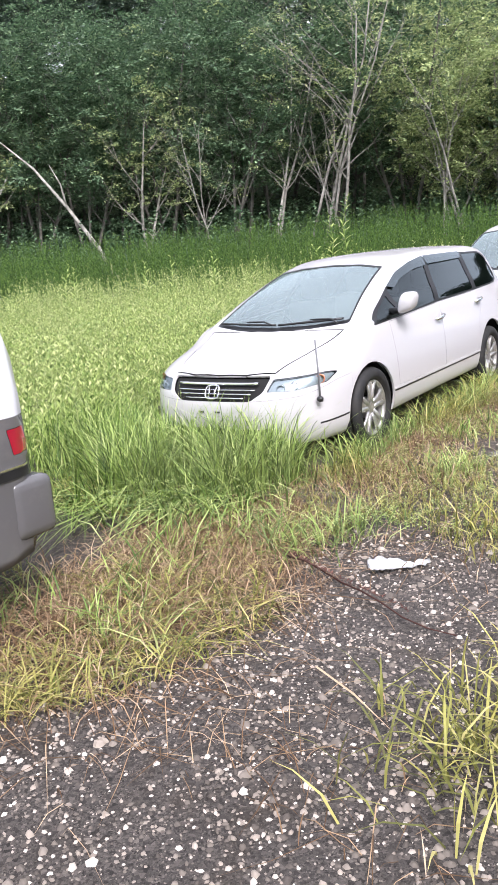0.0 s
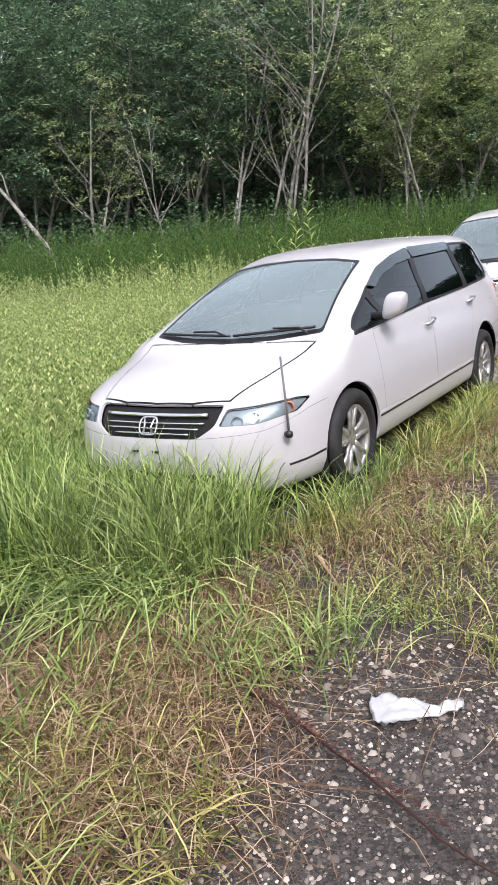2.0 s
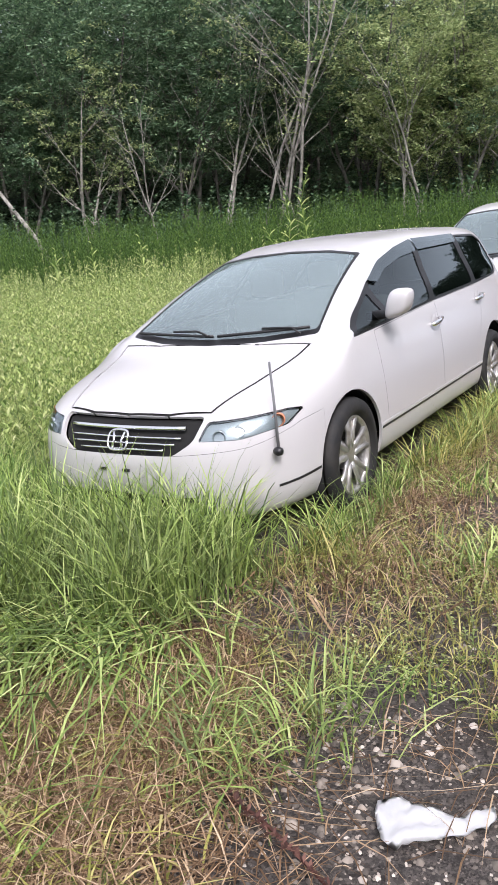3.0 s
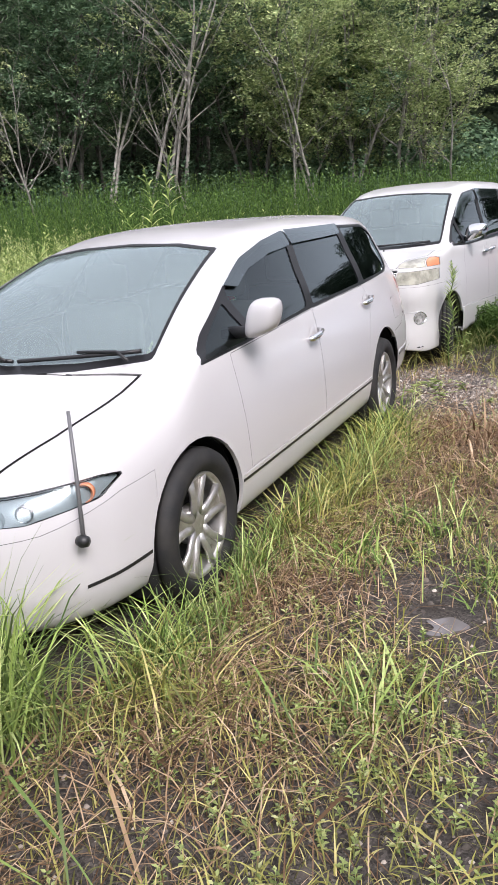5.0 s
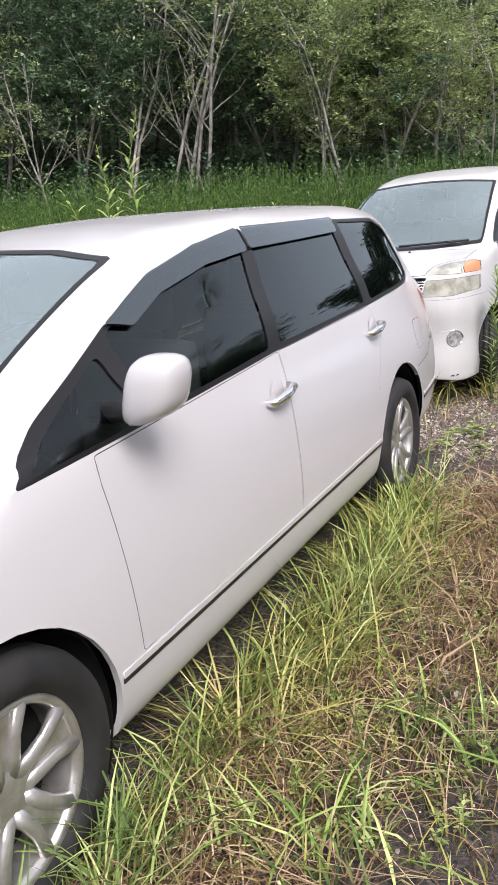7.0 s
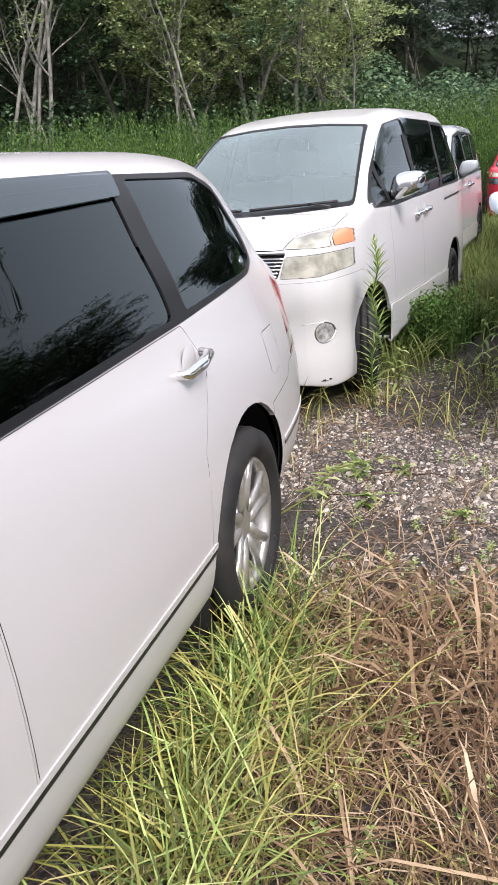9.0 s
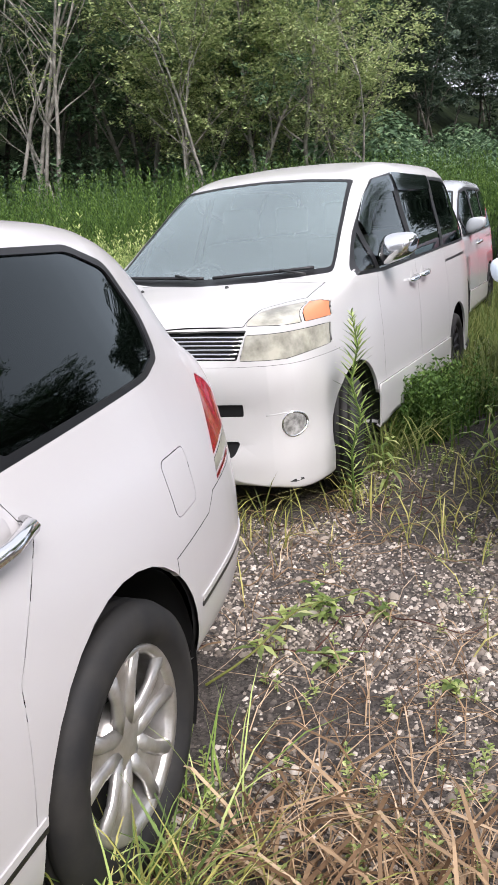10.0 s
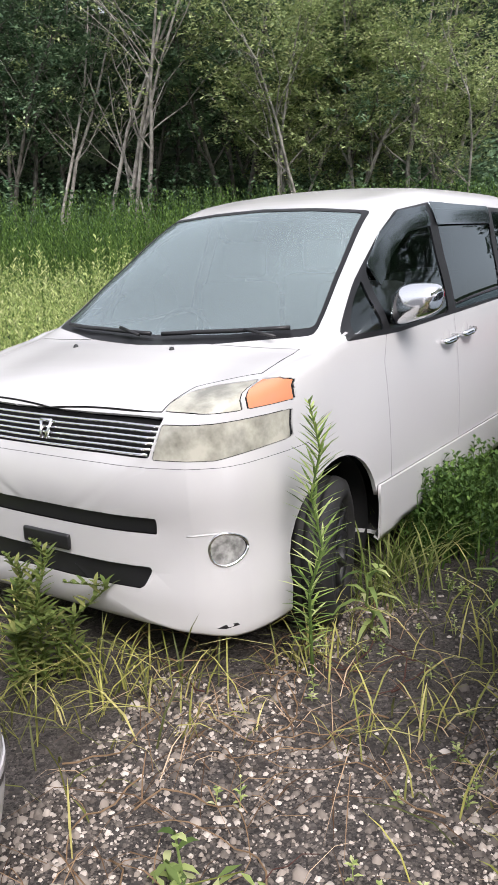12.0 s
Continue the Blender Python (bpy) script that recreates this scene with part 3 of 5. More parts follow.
            hd.matrix_basis = Matrix.Translation(p) @ Matrix.Diagonal((sign, 1, 1, 1))
    return car, whole


def lift_copy(bm, faces):
    out, known = bmesh.new(), {}
    for f in faces:
        vs = []
        for v in f.verts:
            if v not in known:
                known[v] = out.verts.new(v.co)
            vs.append(known[v])
        out.faces.new(vs)
    out.normal_update()
    return out


def lift(bm, faces):
    """Takes the faces out of bm into a bmesh of their own."""
    out = lift_copy(bm, faces)
    bmesh.ops.delete(bm, geom=faces, context="FACES")
    return out


def ease(a, b, x):
    t = min(max((x - a) / (b - a), 0.0), 1.0)
    return t * t * (3 - 2 * t)


def van_relief(x, y, z):
    """How far the tall minivan's bumper stands proud: a shelf under the lamps, a hollow round the fog lamps and a lip below."""
    if y > 0.6:
        return 0.0
    upper = 0.012 * ease(0.615, 0.645, z) * (1 - ease(0.76, 0.80, z))
    hollow = -0.010 * ease(0.36, 0.385, z) * (1 - ease(0.58, 0.61, z)) * ease(0.30, 0.56, abs(x))
    lip = 0.010 * (1 - ease(0.335, 0.365, z))
    return (upper + hollow + lip) * (1 - ease(0.40, 0.6, y))


# ---------------------------------------------------------------- vehicle specs
MPV = dict(
    length=4.92, axles=(0.955, 3.785), hub_z=0.33, arch_r=(0.365, 0.40), track=0.79, tyre_r=0.322, rim_r=0.218, spokes=5, drop=0.17, bonnet_gap=0.012,
    W=curve([(0, 0), (0.008, 0.22), (0.03, 0.38), (0.06, 0.48), (0.12, 0.60), (0.2, 0.69), (0.3, 0.765), (0.45, 0.83), (0.7, 0.872), (1.0, 0.893), (2.2, 0.90), (3.4, 0.90), (4.1, 0.887), (4.4, 0.866), (4.6, 0.838), (4.75, 0.79), (4.84, 0.71), (4.89, 0.55), (4.91, 0.4), (4.92, 0)]),
    B=curve([(0, 0.42), (0.01, 0.36), (0.04, 0.27), (0.12, 0.20), (0.4, 0.185), (1.3, 0.205), (2.5, 0.225), (3.4, 0.235), (4.2, 0.27), (4.7, 0.28), (4.86, 0.34), (4.92, 0.5)]),
    T=curve([(0, 0.47), (0.01, 0.53), (0.04, 0.615), (0.10, 0.685), (0.16, 0.735), (0.25, 0.775), (0.5, 0.85), (0.8, 0.93), (0.95, 0.985), (1.2, 1.115), (1.6, 1.29), (2.0, 1.43), (2.4, 1.50), (3.0, 1.525), (3.7, 1.53), (4.15, 1.522), (4.45, 1.50), (4.60, 1.455), (4.70, 1.32), (4.79, 1.08), (4.86, 0.90), (4.91, 0.74), (4.92, 0.55)]),
    cabin=curve([(0, 0), (0.78, 0), (1.15, 1), (4.62, 1), (4.86, 0), (4.92, 0)]),
    rail_x=curve([(0.8, 0.74), (1.05, 0.685), (1.5, 0.63), (2.0, 0.575), (3.0, 0.585), (4.0, 0.575), (4.5, 0.545), (4.8, 0.5)]),
    rail_z=curve([(0.8, 0.88), (1.05, 1.0), (1.5, 1.205), (2.0, 1.375), (2.4, 1.445), (3.0, 1.475), (3.9, 1.475), (4.3, 1.455), (4.55, 1.385), (4.68, 1.22), (4.80, 0.98), (4.92, 0.6)]),
    belt=curve([(0.8, 0.80), (1.1, 0.93), (2.43, 1.02), (3.5, 1.05), (4.1, 1.085), (4.6, 1.03), (4.92, 0.55)]), belt_x=curve([(0, 0.945), (2.2, 0.942), (3.4, 0.922), (4.1, 0.895), (4.5, 0.875), (4.92, 0.9)]),
    daylight=rounded([(1.115, 0.957), (2.43, 1.03), (3.51, 1.058), (4.22, 1.085), (4.36, 1.115), (4.405, 1.235), (4.36, 1.375), (4.20, 1.432), (3.2, 1.452), (2.62, 1.443), (2.3, 1.402), (2.0, 1.334), (1.70, 1.226), (1.3, 1.06)], 0.03, 3),
    panes=[("a", rounded([(1.17, 0.972), (1.60, 0.995), (1.61, 1.165), (1.42, 1.085)], 0.03), SIDEGLASS),
           ("b", rounded([(1.67, 1.0), (2.39, 1.045), (2.60, 1.412), (2.3, 1.385), (2.0, 1.315), (1.68, 1.205)], 0.03), SIDEGLASS),
           ("c", rounded([(2.48, 1.05), (3.44, 1.075), (3.52, 1.425), (2.69, 1.42)], 0.03), TINTED),
           ("d", rounded([(3.54, 1.078), (4.20, 1.10), (4.335, 1.13), (4.375, 1.235), (4.335, 1.36), (4.18, 1.415), (3.63, 1.43)], 0.03), TINTED)],
    visors=[rounded([(1.70, 1.226), (2.0, 1.334), (2.3, 1.402), (2.625, 1.441), (2.60, 1.362), (2.3, 1.337), (2.0, 1.278), (1.80, 1.208)], 0.015),
            rounded([(2.655, 1.444), (3.57, 1.447), (3.53, 1.385), (2.63, 1.368)], 0.015)],
    windscreen=rounded([(-0.66, 0.995), (-0.35, 0.965), (0, 0.955), (0.35, 0.965), (0.66, 0.995), (0.525, 1.395), (0.3, 1.425), (0, 1.435), (-0.3, 1.425), (-0.525, 1.395)], 0.02, 2), ws_max=2.25,
    grille=rounded([(-0.455, 0.708), (0.455, 0.708), (0.43, 0.60), (0.33, 0.535), (-0.33, 0.535), (-0.43, 0.60)], 0.03),
    lamps=[(rounded([(0.476, 0.686), (0.62, 0.694), (0.775, 0.708), (0.818, 0.698), (0.795, 0.635), (0.64, 0.598), (0.452, 0.600)], 0.015), CLEAR, "headlamp", True)], lamp_y=0.7,
    nose=[(rounded([(-0.45, 0.327), (0.45, 0.327), (0.41, 0.262), (-0.41, 0.262)], 0.02), BLACK, "lower_intake")],
    bonnet=[(-0.47, 0.20), (-0.25, 0.14), (0, 0.125), (0.25, 0.14), (0.47, 0.20), (0.56, 0.5), (0.655, 0.96), (0.35, 0.905), (0, 0.89), (-0.35, 0.905), (-0.655, 0.96), (-0.56, 0.5)],
    doors=[rounded([(1.42, 0.435), (1.375, 0.9), (1.38, 0.965), (2.44, 1.028), (2.46, 0.435)], 0.01, 2), rounded([(2.465, 0.435), (2.445, 1.03), (3.47, 1.054), (3.55, 0.93), (3.40, 0.72), (3.37, 0.435)], 0.01, 2)],
    strips=[([(1.325, 0.396), (1.325, 0.408), (3.40, 0.436), (3.40, 0.424)], BLACK, "sill_strip", 0.004), ([(1.325, 0.410), (1.325, 0.428), (3.40, 0.456), (3.40, 0.438)], WHITE, "sill_moulding", 0.004), ([(0.30, 0.335), (0.30, 0.347), (0.585, 0.374), (0.585, 0.360)], BLACK, "bumper_strip", 0.002), ([(4.205, 0.463), (4.205, 0.475), (4.86, 0.495), (4.86, 0.483)], BLACK, "bumper_strip", 0.004), ([(4.205, 0.477), (4.205, 0.494), (4.86, 0.514), (4.86, 0.497)], WHITE, "bumper_moulding", 0.004)],
    side_bits=[(rounded([(4.10, 0.90), (4.275, 0.898), (4.26, 0.75), (4.11, 0.745)], 0.03), None, "fuel_flap", (1,)),
               (rounded([(4.64, 1.02), (4.70, 0.985), (4.805, 0.84), (4.49, 0.80), (4.55, 0.89)], 0.01), REDLENS, "tail_lamp", (1, -1)),
               (rounded([(4.81, 0.833), (4.845, 0.79), (4.465, 0.758), (4.485, 0.793)], 0.006), HAZY, "reversing_lamp", (1, -1)),
               (rounded([(4.847, 0.786), (4.855, 0.774), (4.455, 0.738), (4.462, 0.752)], 0.004), REDLENS, "tail_lamp_edge", (1, -1))],
    front_bumper_seam=[(-0.1, 0.0), (-0.1, 0.52), (0.2, 0.56), (0.48, 0.64), (0.66, 0.66), (0.60, 0.0)],
    rear_bumper_seam=[(4.06, 0.0), (4.06, 0.665), (4.32, 0.688), (4.39, 0.73), (5.0, 0.77), (5.0, 0.0)],
    seat_y=1.75, seat_z=0.42, dash_y=1.05, dash_z=0.93, mirror=(0.955, 1.50, 1.105), mirror_half=0.074, mirror_sides=(1,), handles=[(2.355, 0.897, 0.014), (3.44, 0.957, 0.012)], handle_len=0.092,
)
VAN = dict(
    length=4.28, axles=(0.745, 3.36), hub_z=0.35, arch_r=(0.342, 0.335), track=0.745, tyre_r=0.305, rim_r=0.20, spokes=5, drop=0.08, low=0.04, tuck=0.95, tuck_side=0.994,
    W=curve([(0, 0), (0.006, 0.25), (0.02, 0.40), (0.05, 0.55), (0.09, 0.655), (0.14, 0.72), (0.25, 0.775), (0.42, 0.82), (0.7, 0.845), (1.2, 0.86), (3.5, 0.86), (3.9, 0.835), (4.1, 0.79), (4.21, 0.70), (4.265, 0.5), (4.28, 0)]),
    B=curve([(0, 0.44), (0.006, 0.30), (0.016, 0.24), (0.035, 0.205), (0.07, 0.188), (0.2, 0.168), (0.42, 0.19), (0.6, 0.25), (4.0, 0.25), (4.2, 0.3), (4.28, 0.5)]),
    T=curve([(0, 0.58), (0.006, 0.70), (0.02, 0.80), (0.045, 0.88), (0.075, 0.955), (0.12, 1.005), (0.25, 1.055), (0.5, 1.105), (0.7, 1.145), (0.85, 1.22), (1.2, 1.44), (1.6, 1.665), (1.8, 1.72), (2.3, 1.785), (3.0, 1.80), (3.7, 1.785), (4.0, 1.735), (4.14, 1.55), (4.22, 1.2), (4.27, 0.9), (4.28, 0.65)]),
    cabin=curve([(0, 0), (0.6, 0), (0.92, 1), (4.04, 1), (4.24, 0), (4.28, 0)]),
    rail_x=curve([(0.6, 0.72), (0.82, 0.685), (1.2, 0.635), (1.65, 0.60), (2.2, 0.625), (3.7, 0.62), (4.15, 0.55)]),
    rail_z=curve([(0.6, 1.07), (0.82, 1.15), (1.2, 1.385), (1.65, 1.625), (1.9, 1.68), (2.4, 1.72), (3.6, 1.715), (4.0, 1.62), (4.22, 1.1), (4.28, 0.6)]),
    belt=curve([(0.6, 0.98), (0.9, 1.09), (1.4, 1.105), (2.5, 1.13), (3.9, 1.15), (4.28, 0.8)]), belt_x=curve([(0, 0.955), (4.28, 0.955)]),
    daylight=rounded([(0.89, 1.12), (1.4, 1.105), (2.5, 1.13), (3.82, 1.15), (3.92, 1.25), (3.84, 1.60), (3.66, 1.66), (2.2, 1.685), (1.8, 1.64), (1.55, 1.53), (1.2, 1.335)], 0.04, 3),
    panes=[("a", rounded([(0.98, 1.14), (1.25, 1.13), (1.26, 1.34), (1.16, 1.28)], 0.02), SIDEGLASS),
           ("b", rounded([(1.31, 1.125), (2.05, 1.135), (2.10, 1.64), (1.8, 1.61), (1.55, 1.505), (1.32, 1.375)], 0.03), SIDEGLASS),
           ("c", rounded([(2.15, 1.14), (2.93, 1.15), (3.10, 1.645), (2.20, 1.652)], 0.03), TINTED),
           ("d", rounded([(3.01, 1.155), (3.80, 1.17), (3.88, 1.25), (3.80, 1.58), (3.64, 1.63), (3.18, 1.645)], 0.03), TINTED)],
    visors=[rounded([(1.34, 1.40), (1.55, 1.53), (1.8, 1.63), (2.1, 1.66), (2.08, 1.56), (1.8, 1.53), (1.58, 1.43), (1.38, 1.30)], 0.02),
            rounded([(2.16, 1.678), (3.11, 1.668), (3.06, 1.57), (2.16, 1.565)], 0.02)],
    windscreen=rounded([(-0.70, 1.15), (-0.35, 1.125), (0, 1.12), (0.35, 1.125), (0.70, 1.15), (0.575, 1.64), (0.3, 1.665), (0, 1.675), (-0.3, 1.665), (-0.575, 1.64)], 0.02, 2), ws_max=1.9,
    grille=rounded([(-0.52, 0.952), (0.52, 0.952), (0.485, 0.818), (-0.485, 0.818)], 0.012),
    lamps=[(rounded([(0.508, 0.968), (0.507, 0.995), (0.535, 1.02), (0.60, 1.037), (0.722, 1.05), (0.748, 0.968)], 0.010), HAZY, "sidelight_lens", False),
           (rounded([(0.729, 1.052), (0.775, 1.054), (0.80, 1.04), (0.813, 0.970), (0.755, 0.968)], 0.008), ORANGE, "indicator_lens", False),
           (rounded([(0.522, 0.932), (0.812, 0.942), (0.818, 0.838), (0.70, 0.812), (0.498, 0.813)], 0.010), HAZY, "headlamp", False),
           ([(0.712 + 0.042 * math.cos(2 * math.pi * k / 24), 0.494 + 0.058 * math.sin(2 * math.pi * k / 24)) for k in range(24)], FOGLENS, "fog_lamp", False)], lamp_y=0.62,
    nose=[(rounded([(-0.50, 0.606), (0.50, 0.606), (0.497, 0.546), (-0.497, 0.546)], 0.008), BLACK, "upper_intake"), (rounded([(-0.475, 0.422), (0.475, 0.422), (0.44, 0.342), (-0.44, 0.342)], 0.025), BLACK, "lower_intake")],
    bonnet=[(-0.50, 0.11), (0, 0.07), (0.50, 0.11), (0.53, 0.27), (0.70, 0.44), (0.70, 0.72), (0.35, 0.665), (0, 0.65), (-0.35, 0.665), (-0.70, 0.72), (-0.70, 0.44), (-0.53, 0.27)],
    doors=[rounded([(1.22, 0.475), (1.20, 1.0), (1.26, 1.112), (2.10, 1.122), (2.10, 0.475)], 0.01, 2), rounded([(2.11, 0.475), (2.11, 1.122), (2.98, 1.14), (3.02, 0.9), (3.0, 0.475)], 0.01, 2)],
    strips=[([(3.0, 1.03), (3.0, 1.048), (3.78, 1.065), (3.78, 1.047)], BLACK, "door_rail", 0.001), ([(1.06, 0.235), (1.075, 0.49), (3.0, 0.455), (3.02, 0.25)], PEARL, "side_skirt", 0.016)], relief=van_relief,
    side_bits=[],
    front_bumper_seam=[(-0.1, 0.0), (-0.1, 0.785), (0.56, 0.80), (0.56, 0.0)],
    seat_y=1.45, seat_z=0.62, dash_y=0.85, dash_z=1.08, mirror=(0.90, 1.38, 1.235), mirror_sides=(1,), mirror_mat=CHROME, handles=[(1.965, 1.008, 0.006), (2.247, 1.016, 0.006)], handle_len=0.085, steer=16, sink=0.06, cap=BLACK,
)


def on_front(tree, x, z, out=0.004):
    p, n = ray(tree, (x, -1.5, z), (0, 1, 0))
    return p + n * out if n.y < 0 else p - n * out


def front_bar(car, tree, name, pts, r, mat, out=0.0, flat=1.0):
    """A bar that follows the car's nose or windscreen through (x, z) points."""
    bm = bmesh.new()
    tube(bm, [on_front(tree, x, z, out) for x, z in pts], r, 8)
    return part(name, bm, mat, car)


def line(a, b, n=9):
    return [(a[0] + (b[0] - a[0]) * k / (n - 1), a[1] + (b[1] - a[1]) * k / (n - 1)) for k in range(n)]


def mpv_details(car, tree):
    front_bar(car, tree, "grille_bar", line((-0.37, 0.662), (0.37, 0.662), 15), 0.012, CHROME, -0.008)
    for z, w in ((0.622, 0.36), (0.592, 0.33), (0.562, 0.27)):
        front_bar(car, tree, "grille_bar", line((-w, z), (w, z), 15), 0.005, CHROME, -0.012)
    ring = [(0.062 * math.copysign(abs(math.cos(a)) ** 0.6, math.cos(a)), 0.600 + 0.046 * math.copysign(abs(math.sin(a)) ** 0.6, math.sin(a))) for a in (2 * math.pi * k / 28 for k in range(29))]
    front_bar(car, tree, "badge_ring", ring, 0.006, CHROME, 0.012)
    for sx in (-1, 1):
        front_bar(car, tree, "badge_bar", [(sx * 0.036, 0.636), (sx * 0.024, 0.600), (sx * 0.030, 0.566)], 0.007, CHROME, 0.012)
    for a, b in (((-0.60, 1.005), (0.02, 0.985)), ((0.05, 0.985), (0.60, 1.015))):
        front_bar(car, tree, "wiper_blade", line(a, b, 10), 0.009, BLACK, 0.018)
        mid = ((a[0] + b[0]) / 2, (a[1] + b[1]) / 2 + 0.006)
        front_bar(car, tree, "wiper_arm", [(b[0] - 0.02, 0.978), (mid[0] + 0.18, mid[1]), mid], 0.007, BLACK, 0.032)
    pole = bmesh.new()
    tube(pole, [(0.792, 0.275, 0.53), (0.757, 0.325, 0.74), (0.718, 0.375, 0.945)], [0.008, 0.007, 0.0065], 8)
    rod = part("corner_pole", pole, principled("grey_rod", (0.12, 0.12, 0.125), 0.4), car, "thin corner marker rod on the bumper")
    ball = bmesh.new()
    lathe(ball, [(-0.024, 0.001), (-0.02, 0.016), (0, 0.024), (0.02, 0.018), (0.026, 0.001)], seg=16)
    part("pole_base", ball, BLACK, rod).location = (0.79, 0.272, 0.525)
    for x in (-0.10, 0.05):
        b = bmesh.new()
        p = on_front(tree, x, 0.455, 0.002)
        box(b, p - Vector((0.022, 0.006, 0.007)), p + Vector((0.022, 0.004, 0.007)), 0.002)
        part("plate_bracket", b, BLACK, car)
    for sx in (-1, 1):
        for x, z, r, mat in ((0.545, 0.632, 0.030, REFLECTOR), (0.63, 0.652, 0.027, CHROME), (0.765, 0.675, 0.030, ORANGE)):
            p = on_front(tree, sx * x, z, -0.035)
            b = bmesh.new()
            lathe(b, [(0.0, 0.001), (0.004, r * 0.5), (0.018, r * 0.9), (0.03, r), (0.03, r * 1.12), (0.0, r * 1.1)], seg=20)
            ob = part("lamp_bowl", b, mat, car)
            ob.matrix_basis = Matrix.Translation(p) @ Matrix.Rotation(radians(-90 + 22 * sx), 4, "Z")
    plate = bmesh.new()
    p = Vector((0, 4.93, 0.62))
    box(plate, p - Vector((0.165, 0.004, 0.08)), p + Vector((0.165, 0.004, 0.08)), 0.006)
    part("number_plate", plate, PAPER, car)


def van_details(car, tree):
    for k in range(6):
        z = 0.829 + 0.0195 * k
        w = 0.475 + 0.0095 * k
        front_bar(car, tree, "grille_bar", line((-w, z), (w, z), 17), 0.0052, CHROME, -0.010)
    for sx in (-1, 1):
        front_bar(car, tree, "badge_bar", [(sx * 0.026, 0.905), (sx * 0.010, 0.845)], 0.007, CHROME, 0.006)
    front_bar(car, tree, "badge_bar", [(-0.030, 0.908), (0.030, 0.908)], 0.006, CHROME, 0.006)
    for sx in (-1, 1):
        rim = [(sx * 0.712 + 0.043 * math.cos(a), 0.494 + 0.060 * math.sin(a)) for a in (2 * math.pi * k / 24 for k in range(25))]
        front_bar(car, tree, "fog_lamp_bezel", rim, 0.005, CHROME, 0.0)
        bulb = bmesh.new()
        bmesh.ops.create_uvsphere(bulb, u_segments=12, v_segments=8, radius=0.012, matrix=Matrix.Translation(on_front(tree, sx * 0.712, 0.494, -0.014)))
        part("fog_lamp_bulb", bulb, CHROME, car)
        front_bar(car, tree, "bumper_crease", line((sx * 0.60, 0.545), (sx * 0.70, 0.555), 5), 0.004, PEARL, -0.002)
    for a, b in (((-0.58, 1.155), (0.0, 1.14)), ((0.06, 1.14), (0.60, 1.165))):
        front_bar(car, tree, "wiper_blade", line(a, b, 10), 0.009, BLACK, 0.018)
        front_bar(car, tree, "wiper_arm", [(b[0] - 0.02, 1.128), ((a[0] + b[0]) / 2 + 0.1, (a[1] + b[1]) / 2)], 0.007, BLACK, 0.03)
    for x in (-0.33, 0.2):
        p, n = ray(tree, (x, 0.56, 3), (0, 0, -1))
        b = bmesh.new()
        lathe(b, [(-0.012, 0.012), (0.0, 0.012), (0.01, 0.008), (0.012, 0.001)], seg=10)
        part("washer_nozzle", b, BLACK, car).matrix_basis = Matrix.Translation(p) @ Matrix.Rotation(radians(-90), 4, "Y")
    scuff = bmesh.new()
    q = [on_front(tree, x, z, 0.002) for x, z in ((0.69, 0.212), (0.71, 0.222), (0.74, 0.224), (0.745, 0.214), (0.715, 0.208))]
    scuff.faces.new([scuff.verts.new(p) for p in q])
    part("bumper_scuff", scuff, BLACK, car, "dark scuffed paint on the bumper corner")
    plate = bmesh.new()
    p = on_front(tree, 0.0, 0.47, 0.0) - Vector((0, 0.01, 0))
    box(plate, p - Vector((0.12, 0.008, 0.03)), p + Vector((0.12, 0.01, 0.03)), 0.008)
    part("plate_holder", plate, BLACK, car)

# ---------------------------------------------------------------- ground
AWAY, ALONG = Vector((-0.45, 0.893)), Vector((0.893, 0.45))
rise = curve([(-400, 0), (10, 0), (16, 0.15), (24, 0.7), (31, 1.3), (38, 3.2), (60, 13), (90, 24), (140, 32), (600, 40)])


def aside(d, s):
    """How far along the lot a place lies for its distance."""
    return (s - 2.9) / (max(d, 20) - 1.7)


def ground_z(x, y):
    d = -0.45 * x + 0.893 * y
    s = 0.893 * x + 0.45 * y
    z = rise(d - 0.12 * max(s - 12, 0))
    if z > 1.3:                                            # the ridge falls away along the lot
        z = 1.3 + (z - 1.3) * (1 - 0.5 * ease(0.28, 0.42, aside(d, s)))
    near = max(0.0, 1 - abs(d) / 30)
    return z + near * (0.018 * noise.noise((x * 0.9, y * 0.9, 3.1)) + 0.008 * noise.noise((x * 3.1, y * 3.1, 7.0)))


def spread(n, near, far):
    k = np.linspace(-1, 1, n)
    return np.sign(k) * (near * np.abs(k) + (far - near) * np.abs(k) ** 5)


gx, gy = spread(170, 22, 420) + 1.0, spread(170, 22, 420) + 3.0
gverts = [(x, y, ground_z(x, y)) for y in gy for x in gx]
nx = len(gx)
gfaces = [(j * nx + i, j * nx + i + 1, (j + 1) * nx + i + 1, (j + 1) * nx + i) for j in range(len(gy) - 1) for i in range(nx - 1)]
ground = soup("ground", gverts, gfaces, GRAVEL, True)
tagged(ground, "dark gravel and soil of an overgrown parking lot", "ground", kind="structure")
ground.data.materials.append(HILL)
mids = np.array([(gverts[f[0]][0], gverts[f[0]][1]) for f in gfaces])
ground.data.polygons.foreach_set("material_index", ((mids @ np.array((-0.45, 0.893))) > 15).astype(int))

rng = np.random.default_rng(4)


